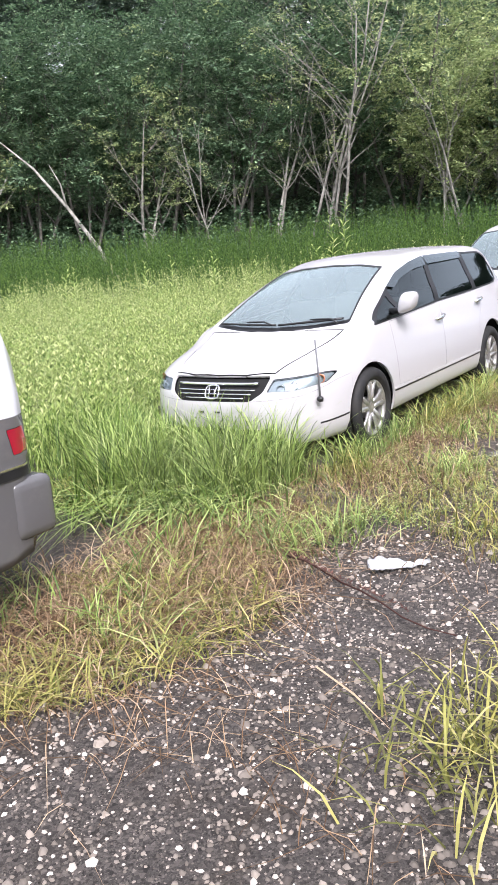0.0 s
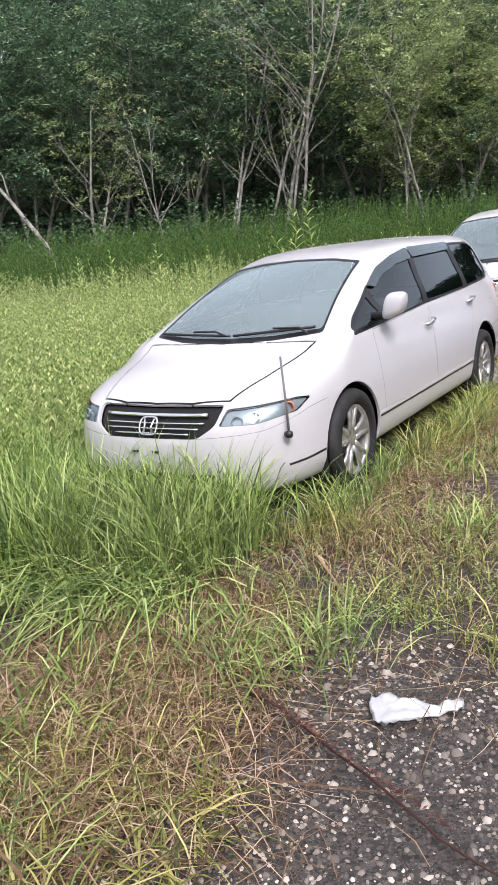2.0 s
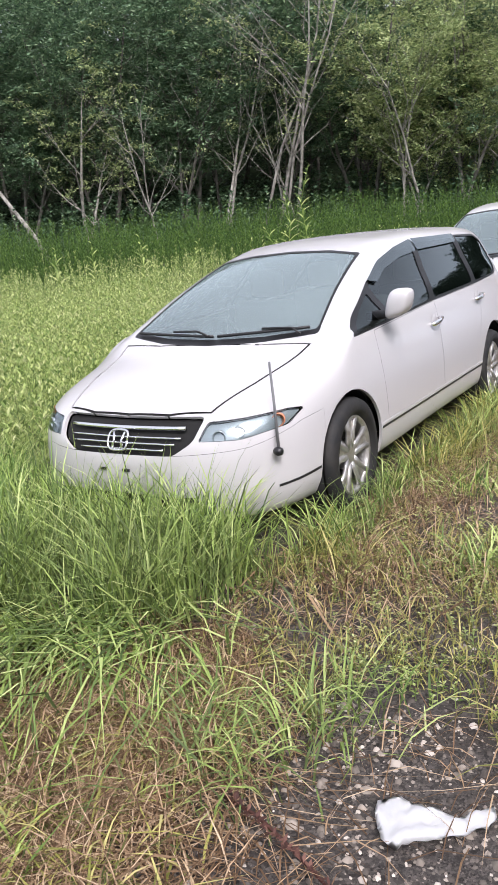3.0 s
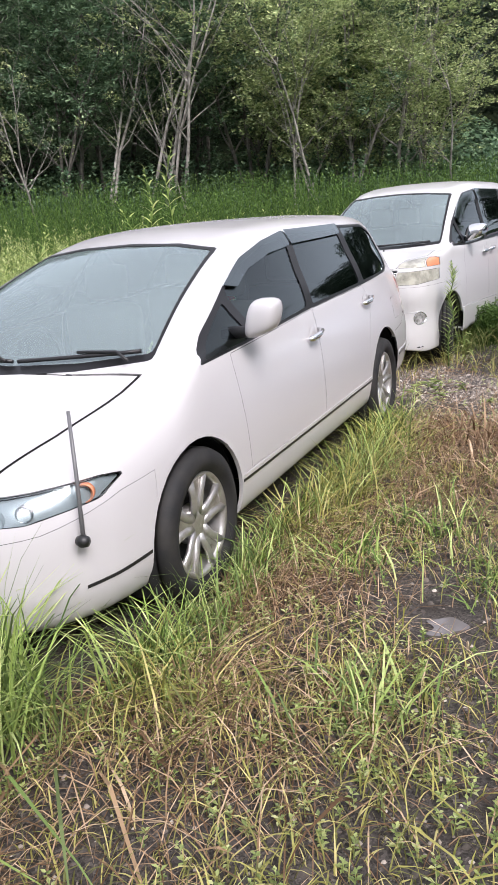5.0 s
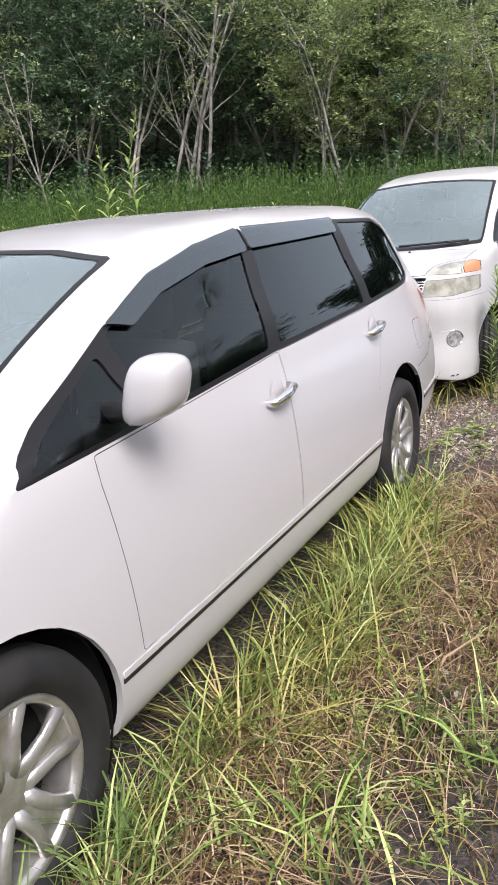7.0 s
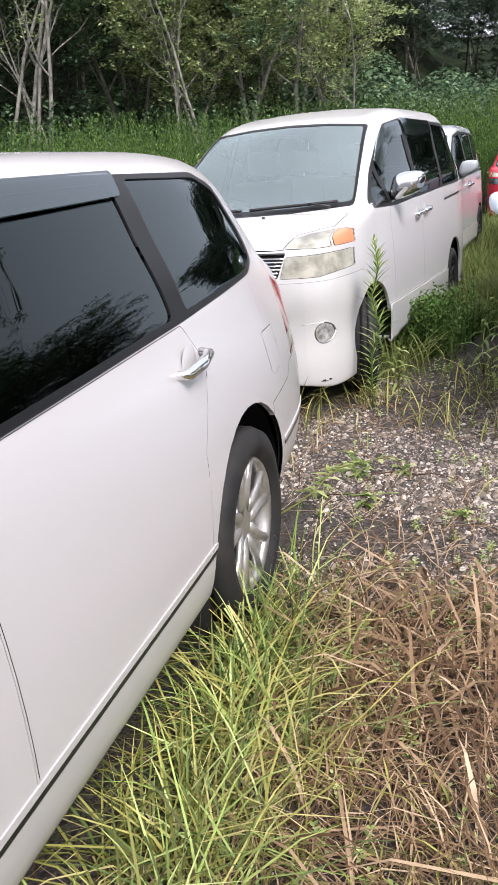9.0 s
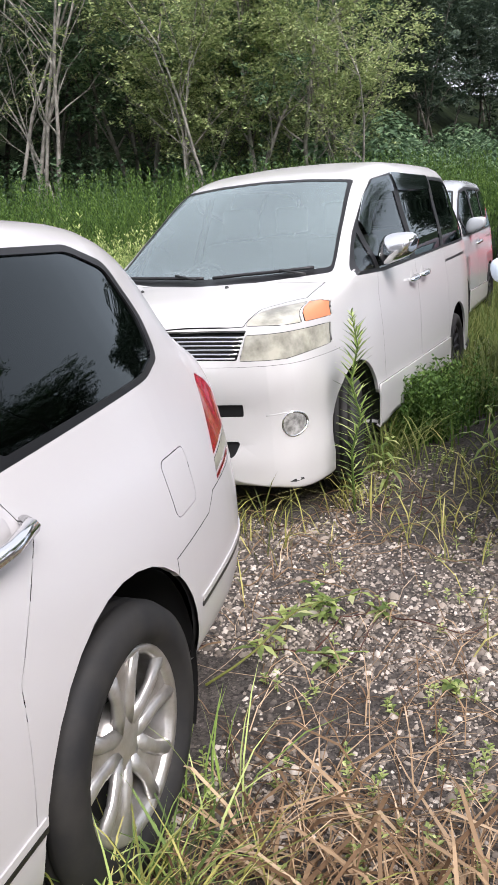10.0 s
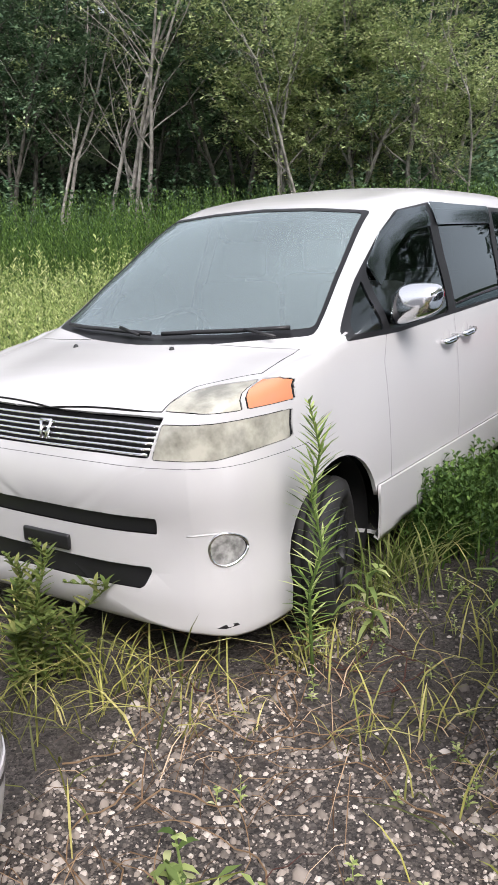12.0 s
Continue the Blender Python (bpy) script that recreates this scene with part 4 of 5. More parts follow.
def blades(name, pos, height, width, lean, mat, label, category="grass", droop=0.6, away=None):
    """Many grass blades in one mesh: a bent, tapering strip for each place."""
    n = len(pos)
    h = np.asarray(height, float).reshape(-1)
    a = rng.uniform(0, 2 * np.pi, n) if away is None else away + rng.normal(0, 0.7, n)
    out = np.stack([np.cos(a), np.sin(a)], 1)
    side = np.stack([-np.sin(a + rng.normal(0, 0.8, n)), np.cos(a)], 1)
    side /= np.linalg.norm(side, axis=1, keepdims=True)
    ln = lean * rng.uniform(0.3, 1.5, n)
    verts = np.zeros((n, 7, 3))
    for lvl, (t, wd, idx) in enumerate(((0.0, 0.8, (0, 1)), (0.4, 1.0, (2, 3)), (0.75, 0.7, (4, 5)))):
        c = np.zeros((n, 3))
        c[:, :2] = pos[:, :2] + out * (h * ln * t ** 1.7)[:, None]
        c[:, 2] = pos[:, 2] + h * np.maximum(t - droop * ln * t * t * 0.5, 0.02 * t)
        w = width * rng.uniform(0.6, 1.3, n) * wd * 0.5
        for sgn, k in zip((-1, 1), idx):
            verts[:, k] = c
            verts[:, k, :2] += side * (sgn * w)[:, None]
    verts[:, 6, :2] = pos[:, :2] + out * (h * ln)[:, None]
    verts[:, 6, 2] = pos[:, 2] + h * np.maximum(1 - droop * ln * 0.62, 0.03)
    f = []
    for k in range(n):
        o = 7 * k
        f += [(o, o + 1, o + 3, o + 2), (o + 2, o + 3, o + 5, o + 4), (o + 4, o + 5, o + 6)]
    ob = soup(name, verts.reshape(-1, 3).tolist(), f, mat)
    return tagged(ob, label, category, kind="stuff")


def scatter(n, x0, x1, y0, y1, clump=0.0, scale=1.6, avoid=None):
    """Places on the ground within a rectangle, denser in clumps, with none where avoid() says so."""
    out = []
    tries = 0
    while len(out) < n and tries < n * 12:
        tries += 1
        x, y = rng.uniform(x0, x1), rng.uniform(y0, y1)
        if clump and noise.noise((x * scale, y * scale, 11.0)) < rng.uniform(-0.6, 1.0) * clump - 0.15:
            continue
        if avoid and avoid(x, y):
            continue
        out.append((x, y, ground_z(x, y)))
    return np.array(out)


VAN_POSE = pose(-0.088, 5.94, 0, 0, 0, -6.4)
VAN_IN = VAN_POSE.inverted()


def under_car(x, y):
    if (x - 1.85) ** 2 + (y - 0.98) ** 2 < 0.022:
        return True
    if -0.86 < x < 0.86 and 0.05 < y < 4.7:
        return True
    q = VAN_IN @ Vector((x, y, 0))
    return -0.8 < q.x < 0.8 and 0.1 < q.y < 4.6


def lofty(n, lo, hi):
    return rng.uniform(lo, hi, n)


def plants(name, pos, height, leaves, leaf_len, leaf_w, mat, label, category, up=0.5, bottom=0.15, stem=0.006):
    """Leafy upright weeds in one mesh: a thin stem with leaves all the way up."""
    n, m = len(pos), leaves
    hs = np.asarray(height)
    tilt = rng.normal(0, 0.10, (n, 2))
    tip = pos + np.concatenate([tilt * hs[:, None], hs[:, None]], 1)
    shift = np.array((stem, 0, 0))
    stems = np.stack([pos + shift, pos - shift, tip], 1).reshape(-1, 3)
    t = np.sort(rng.uniform(bottom, 1.0, (n, m)), 1)
    a = np.arange(m)[None] * 2.4 + rng.uniform(0, 6, (n, 1))
    c = pos[:, None] + (tip - pos)[:, None] * t[..., None]
    ll = leaf_len * (1.15 - 0.6 * t) * rng.uniform(0.7, 1.2, (n, m))
    d = np.stack([np.cos(a), np.sin(a), up + 0.5 * t], -1)
    d /= np.linalg.norm(d, axis=-1, keepdims=True)
    sd = np.stack([-np.sin(a), np.cos(a), 0 * a], -1) * leaf_w * 0.5
    mid = c + d * (ll * 0.45)[..., None]
    end = c + d * ll[..., None]
    end[..., 2] -= 0.25 * ll
    quads = np.stack([c, mid + sd, end, mid - sd], 2).reshape(-1, 3)
    faces = np.arange(3 * n).reshape(-1, 3).tolist() + (np.arange(4 * n * m).reshape(-1, 4) + 3 * n).tolist()
    ob = soup(name, np.concatenate([stems, quads]).tolist(), faces, mat)
    return tagged(ob, label, category, kind="stuff")


# ---------------------------------------------------------------- vehicles
mpv, mpv_tree = make_car("white_minivan", MPV, pose(0, 0, 0.0), "abandoned white low minivan with overgrown wheels", "car", WHITE)
mpv_details(mpv, mpv_tree)
van, van_tree = make_car("white_tall_minivan", VAN, VAN_POSE, "white tall minivan with hazed headlamps and chrome mirrors", "car", PEARL)
van_details(van, van_tree)

# a two-tone van ahead of the row, of which the tail shows
REARVAN = scaled(VAN, 0.97, 1.12, 1.08, cap=ALLOY, steer=0, sink=0.02, mirror_mat=GREY)
REARVAN["lower"] = [([(-0.2, -0.1), (-0.2, 0.93), (5.2, 0.93), (5.2, -0.1)], GREY)]
REARVAN["strips"] = [([(1.2, 0.66), (1.2, 0.70), (4.70, 0.70), (4.70, 0.66)], BLACK, "rub_strip", 0.008), ([(1.2, 0.703), (1.2, 0.712), (4.70, 0.712), (4.70, 0.703)], CHROME, "chrome_strip", 0.007)]
REARVAN["side_bits"] = [(rounded([(4.60, 0.88), (4.72, 0.88), (4.74, 0.76), (4.62, 0.76)], 0.01), REDLENS, "tail_lamp", (1, -1))]
for k in range(3):
    REARVAN["strips"].append(([(3.9 + 0.04 * k, 0.80 + 0.03 * k), (3.9 + 0.04 * k, 0.816 + 0.03 * k), (4.52, 0.816 + 0.03 * k), (4.52, 0.80 + 0.03 * k)], PALE, "side_stripe", 0.002))
REARVAN["doors"] = []
REARVAN["W"] = curve([(0, 0), (0.02, 0.4), (0.1, 0.68), (0.4, 0.82), (4.3, 0.84), (4.62, 0.835), (4.72, 0.80), (4.77, 0.70), (4.794, 0.0)])
rear_van, rear_tree = make_car("two_tone_van", REARVAN, pose(0.0, -2.34 - REARVAN["length"], 0.04), "two-tone van, pale above and dark grey below", "van", PALE)
bm = bmesh.new()
Lr = REARVAN["length"]
box(bm, (-0.85, Lr - 0.22, 0.36), (0.85, Lr + 0.02, 0.64), 0.05, 3)
part("rear_bumper", bm, GREY, rear_van)

KEI = scaled(VAN, 0.86, 0.80, 0.97, steer=0, sink=0.0, mirror_mat=SILVER, visors=[])
KEI["lower"] = [([(-0.2, -0.1), (-0.2, 0.86), (1.2, 0.86), (2.4, 0.80), (4.2, 0.88), (4.2, -0.1)], principled("silver_grey_paint", (0.22, 0.225, 0.235), 0.3, coat=0.5))]
kei, _ = make_car("silver_microvan", KEI, pose(0.22, 11.2, 0, 0, 0, -4.5), "small silver van with darker lower panels", "van", SILVER)
SUV = scaled(VAN, 1.02, 1.0, 0.89, steer=0, sink=0.0, mirror_mat=RED, visors=[])
SUV["lamps"] = [(p, CLEAR if n == "headlamp" else m, n, n == "headlamp") for p, m, n, i in SUV["lamps"]]
suv, suv_tree = make_car("red_off_roader", SUV, pose(1.95, 18.0, 0, 0, 0, 0), "faded red off-roader with a black mesh grille", "car", RED)
for k in range(5):
    front_bar(suv, suv_tree, "grille_bar", line((-0.5, 0.735 + 0.022 * k), (0.5, 0.735 + 0.022 * k), 9), 0.006, CHROME, -0.01)
ring = [(0.06 * math.cos(a), 0.78 + 0.05 * math.sin(a)) for a in (2 * math.pi * k / 16 for k in range(17))]
front_bar(suv, suv_tree, "badge_ring", ring, 0.01, CHROME, 0.01)
SIDE = scaled(MPV, 1.0, 0.96, 1.0, visors=[], mirror_mat=BLUEWHITE, mirror_sides=(-1,), mirror_half=0.12)
side_car, _ = make_car("pale_hatchback", SIDE, pose(2.60, 5.15, 0, 0, 0, 0), "pale blue-white car across the grassy gap", "car", BLUEWHITE)
MAROON = paint("maroon_paint", (0.09, 0.012, 0.018), amount=0.1)
dark_car, _ = make_car("maroon_car", scaled(MPV, 1.0, 0.94, 1.0, visors=[], mirror_sides=(-1,)), pose(2.80, 10.35, 0, 0, 0, 0), "dark maroon car behind the pale one", "car", MAROON)

# ---------------------------------------------------------------- field, goldenrod and grass
def in_row(x, y):
    return under_car(x, y) or x > -1.05 + 0.1 * max(y - 5.5, 0) or y < -3.5


far_weeds = scatter(2600, -16, -1.3, -14, -3.5)
fp = scatter(8500, -16, 0.2, -3.5, 17, 0.0, avoid=lambda x, y: in_row(x, y) or -0.45 * x + 0.893 * y > 18)
near_field = scatter(4200, -8, -1.1, -2.5, 9, 0.5, 0.6, avoid=in_row)
plants("near_weeds", near_field, lofty(len(near_field), 0.35, 1.0), 20, 0.10, 0.02, WEED, "yellow-green weeds close behind the minivan", "weeds", up=1.0)
plants("more_weeds", far_weeds, lofty(len(far_weeds), 0.5, 1.1), 16, 0.14, 0.03, WEED, "yellow-green weeds beyond the parked van", "weeds", up=0.9)
plants("field_weeds", fp, lofty(len(fp), 0.5, 0.95) * np.array([1.0 + 0.45 * noise.noise((x * 0.7, y * 0.7, 1.0)) for x, y, z in fp]) + 0.35 * np.clip((fp @ np.array((-0.45, 0.893, 0)) - 6) / 8, 0, 1), 19, 0.12, 0.023, WEED, "sunlit yellow-green weeds covering the field", "weeds", up=0.9)
fe = scatter(230, -20, 0, -2, 20, 0.6, 0.8, avoid=lambda x, y: in_row(x, y) or not 9 < -0.45 * x + 0.893 * y < 17.5)
gp = scatter(7000, -32, 14, 4, 34, 0.0, avoid=lambda x, y: not 18 < -0.45 * x + 0.893 * y < 27 or x > 0.5 + 0.1 * y)
plants("field_edge_weeds", fe, lofty(len(fe), 1.0, 1.75), 24, 0.15, 0.024, WEED, "tall flowering weeds along the field's far edge", "weeds", up=0.9, bottom=0.3)
plants("goldenrod_band", gp, lofty(len(gp), 1.35, 2.3), 26, 0.17, 0.026, ROD, "tall dark green goldenrod along the wood's edge", "weeds", up=2.0)


def mask(pos, f):
    return pos[[f(x, y) for x, y, z in pos]]


def heaps(spots):
    """Places gathered round (x, y, radius, count) spots."""
    out = []
    for x, y, r, n in spots:
        for px, py in rng.normal((x, y), (r, r), (n, 2)):
            if not under_car(px, py):
                out.append((px, py, ground_z(px, py)))
    return np.array(out)


def clumps(n, per, x0, x1, y0, y1, r, ok):
    spots = []
    while len(spots) < n:
        x, y = rng.uniform(x0, x1), rng.uniform(y0, y1)
        if ok(x, y):
            spots.append((x, y, r * rng.uniform(0.6, 1.4), int(per * rng.uniform(0.4, 1.5))))
    return heaps(spots)


tuft = clumps(95, 85, -1.7, 0.78, -0.95, 0.3, 0.09, lambda x, y: not under_car(x, y) and y > -0.9 + 0.3 * abs(x + 0.2) ** 1.5)
blades("tall_grass", tuft, rng.beta(2.2, 2.6, len(tuft)) * 0.72 + 0.10, 0.0075, 0.6, GRASS, "tall fresh green grass in front of the bumper")
lay = heaps([(0.35, -0.9, 0.22, 170), (-0.2, -1.0, 0.26, 190), (0.75, -0.75, 0.18, 130), (-0.8, -0.95, 0.3, 160), (0.55, -1.0, 0.15, 90)])
blades("drooping_grass", lay, lofty(len(lay), 0.30, 0.55), 0.010, 1.35, GRASS, "long green grass bent over the gravel's edge", droop=0.95, away=-1.3)
edge = heaps([(0.95, 1.25, 0.06, 102), (0.99, 0.72, 0.07, 72), (0.96, 1.55, 0.06, 42), (0.96, 1.9, 0.08, 78), (0.99, 2.3, 0.09, 72), (1.0, 2.75, 0.09, 90), (0.98, 3.1, 0.08, 102), (0.97, 3.4, 0.07, 120), (0.96, 3.66, 0.06, 96), (0.9, 0.3, 0.10, 200), (0.72, -0.05, 0.10, 150), (0.55, -0.1, 0.10, 150), (1.0, 1.05, 0.05, 110), (0.97, 0.5, 0.06, 90), (0.98, 3.98, 0.06, 24), (1.12, 2.6, 0.10, 66), (1.1, 3.2, 0.1, 54)])
blades("edge_grass", edge, rng.beta(2, 2.4, len(edge)) * 0.42 + 0.06, 0.0062, 0.85, GRASS, "green grass growing along the car's sill")
mixedge = heaps([(1.0, 2.3, 0.1, 140), (1.02, 2.75, 0.11, 200), (1.02, 3.1, 0.11, 220), (1.0, 3.45, 0.09, 160), (1.0, 1.7, 0.1, 120), (1.05, 2.0, 0.1, 120), (1.0, 0.2, 0.14, 160)])
blades("edge_straw_grass", mixedge, rng.beta(2, 2.4, len(mixedge)) * 0.42 + 0.06, 0.006, 1.2, MEADOW, "yellowing grass along the car's sill")
gravelly = lambda x, y: under_car(x, y) or (y < -0.85 - 0.25 * math.sin(x * 3) and x > 1.62) or y > 3.4 + 0.8 * max(x - 1.6, 0)
short = scatter(11000, 0.85, 3.2, -1.3, 4.2, 0.75, 1.5, avoid=gravelly)
blades("short_grass", short, lofty(len(short), 0.03, 0.13), 0.005, 0.9, MEADOW, "short yellowing grass and weeds on gravel")
herb = scatter(1700, 0.85, 3.0, -1.2, 7.5, 0.8, 1.4, avoid=lambda x, y: under_car(x, y) or (y < -0.8 and x > 1.45) or (y > 4.2 and rng.uniform() < 0.75))
plants("small_weeds", herb, lofty(len(herb), 0.03, 0.10), 9, 0.03, 0.011, WEED, "small yellow-green weeds among the straw", "weeds", up=0.35, bottom=0.1, stem=0.002)
front = scatter(3600, -1.2, 1.9, -3.8, -0.75, 0.7, 1.5, avoid=lambda x, y: x > 1.55 + 0.3 * math.sin(y * 2.1) or (x < 0.8 and -2.1 < y < -1.25) or (x < 0.9 and y < -2.2))
blades("mown_grass", front, lofty(len(front), 0.04, 0.2), 0.007, 1.5, MEADOW, "cut and trampled grass on the gravel")
corner = heaps([(3.0, -2.6, 0.2, 260), (3.2, -2.3, 0.2, 220), (3.0, -0.6, 0.3, 380), (2.55, -0.55, 0.22, 260)])
blades("corner_grass", corner, lofty(len(corner), 0.08, 0.30), 0.009, 1.0, MEADOW, "yellow-green grass clump on the gravel")
brown = heaps([(x, y, r * 1.15, int(1.9 * n)) for x, y, r, n in [(0.97, 1.75, 0.18, 520), (1.12, 1.15, 0.14, 300), (1.4, 2.4, 0.24, 260), (1.2, 0.25, 0.26, 560), (0.9, -0.98, 0.22, 900), (1.2, -1.65, 0.24, 620), (1.0, -2.35, 0.3, 420), (1.35, 3.7, 0.26, 360), (1.75, 3.55, 0.3, 300), (2.0, 2.6, 0.36, 200), (1.3, 3.1, 0.26, 260), (1.5, 0.9, 0.4, 200), (1.05, -1.3, 0.2, 500), (1.4, -2.0, 0.25, 420), (0.7, -1.15, 0.2, 300), (0.86, -1.55, 0.16, 700), (1.05, -1.9, 0.2, 700), (1.12, -1.2, 0.12, 500), (0.9, -2.3, 0.2, 400), (1.15, -2.8, 0.3, 400), (1.75, 3.0, 0.3, 300), (1.55, 2.0, 0.25, 200)]])
tufts = heaps([(1.25, -1.15, 0.10, 130), (1.45, -1.3, 0.12, 150), (1.05, -1.9, 0.12, 60), (1.35, -2.5, 0.14, 110), (0.85, -1.6, 0.1, 50), (1.6, -0.95, 0.12, 130), (1.15, -2.2, 0.1, 70), (0.7, -2.5, 0.15, 80), (1.75, 0.35, 0.1, 90), (1.35, 1.4, 0.1, 80), (1.6, 1.9, 0.12, 90), (2.0, 1.4, 0.12, 90)])
blades("green_tufts", tufts, lofty(len(tufts), 0.07, 0.26), 0.008, 1.0, GRASS, "green grass tufts among cut straw")
blades("dry_straw", brown, lofty(len(brown), 0.06, 0.25), 0.0042, 1.6, STRAW, "dry brown straw lying in heaps", droop=1.05)
loose = scatter(3200, 0.4, 3.0, -3.2, 7.0, 0.4, 1.1, avoid=under_car)
blades("loose_straw", loose, lofty(len(loose), 0.06, 0.24), 0.004, 1.7, STRAW, "single dry stalks scattered on the gravel", droop=1.12)
stalks = heaps([(1.42, 3.65, 0.25, 150), (1.25, 3.3, 0.25, 50), (1.5, 2.8, 0.3, 40), (1.1, 0.0, 0.3, 20), (1.5, -2.3, 0.4, 14)])
blades("broad_stalks", stalks, lofty(len(stalks), 0.15, 0.4), 0.011, 1.7, STRAW, "broad pale dead stalks on the ground", droop=1.12)
verge = scatter(11000, 0.7, 2.1, 6.6, 17, 0.35, 1.1, avoid=lambda x, y: under_car(x, y) or y < 6.7 + 0.5 * abs(x - 1.1) * 0.5)
blades("verge_grass", verge, lofty(len(verge), 0.10, 0.42), 0.008, 0.75, VERGE, "overgrown grass between the parked rows")
mid = heaps([(1.0, 7.6, 0.13, 500), (1.1, 8.1, 0.16, 700), (1.15, 8.7, 0.16, 500), (0.9, 6.95, 0.12, 300)])
plants("sill_weeds", mid[:520], lofty(520, 0.2, 0.45), 14, 0.07, 0.02, ROD, "dark green weeds against the tall minivan's sill", "weeds", up=0.7)
near_front = heaps([(0.1, 5.6, 0.3, 160), (0.7, 6.35, 0.14, 260), (-0.4, 5.7, 0.3, 160), (0.35, 5.8, 0.2, 120)])
fringe = heaps([(1.7, 6.9, 0.25, 200), (2.1, 6.4, 0.25, 160), (1.5, 6.5, 0.2, 90), (1.9, 5.7, 0.3, 60), (1.3, 5.9, 0.15, 50), (2.0, 4.9, 0.3, 60)])
blades("fringe_grass", fringe, lofty(len(fringe), 0.06, 0.26), 0.007, 1.1, MEADOW, "thin yellowing grass straggling over the gravel")
blades("gap_grass", near_front, lofty(len(near_front), 0.08, 0.32), 0.007, 0.9, MEADOW, "thin grass in the gap between the two cars")


def pebbles(name, pos, size, label):
    bv = np.array([(1, 0, 0), (0.3, 0.95, 0.1), (-0.8, 0.6, -0.1), (-0.85, -0.55, 0.1), (0.3, -0.95, 0), (0.45, 0.3, 0.8), (-0.5, 0.1, 0.85), (0.1, -0.5, 0.8)])
    bf = np.array([(0, 1, 5), (1, 2, 6), (1, 6, 5), (2, 3, 6), (3, 4, 7), (3, 7, 6), (4, 0, 7), (0, 5, 7), (5, 6, 7)])
    n, k = len(pos), len(bv)
    q = bv[None] * (1 + rng.uniform(-0.22, 0.22, (n, k, 3))) * (np.asarray(size)[:, None, None] * rng.uniform(0.7, 1.4, (n, 1, 3)) * (1, 1, 0.9))
    a = rng.uniform(0, 6.28, (n, 1))
    c, d = np.cos(a), np.sin(a)
    q = np.stack([q[..., 0] * c - q[..., 1] * d, q[..., 0] * d + q[..., 1] * c, q[..., 2]], -1) + pos[:, None]
    faces = (bf[None] + k * np.arange(n)[:, None, None]).reshape(-1, 3).tolist()
    return tagged(soup(name, q.reshape(-1, 3).tolist(), faces, STONE, True), label, "gravel", kind="stuff")


sp = np.concatenate([scatter(13000, 0.3, 3.8, -4.0, 7.2, 0.0, 1.2, avoid=under_car), scatter(23000, 0.4, 2.6, 3.9, 6.8, 0.35, 1.3, avoid=under_car), scatter(20000, 1.3, 3.8, -4.4, -0.8, 0.0, 1.2), scatter(7000, 0.9, 2.1, 4.6, 5.8, 0.0)])
pebbles("pebbles", sp, np.minimum(rng.lognormal(-5.35, 0.48, len(sp)), 0.020), "pale crushed stones scattered over dark gravel")


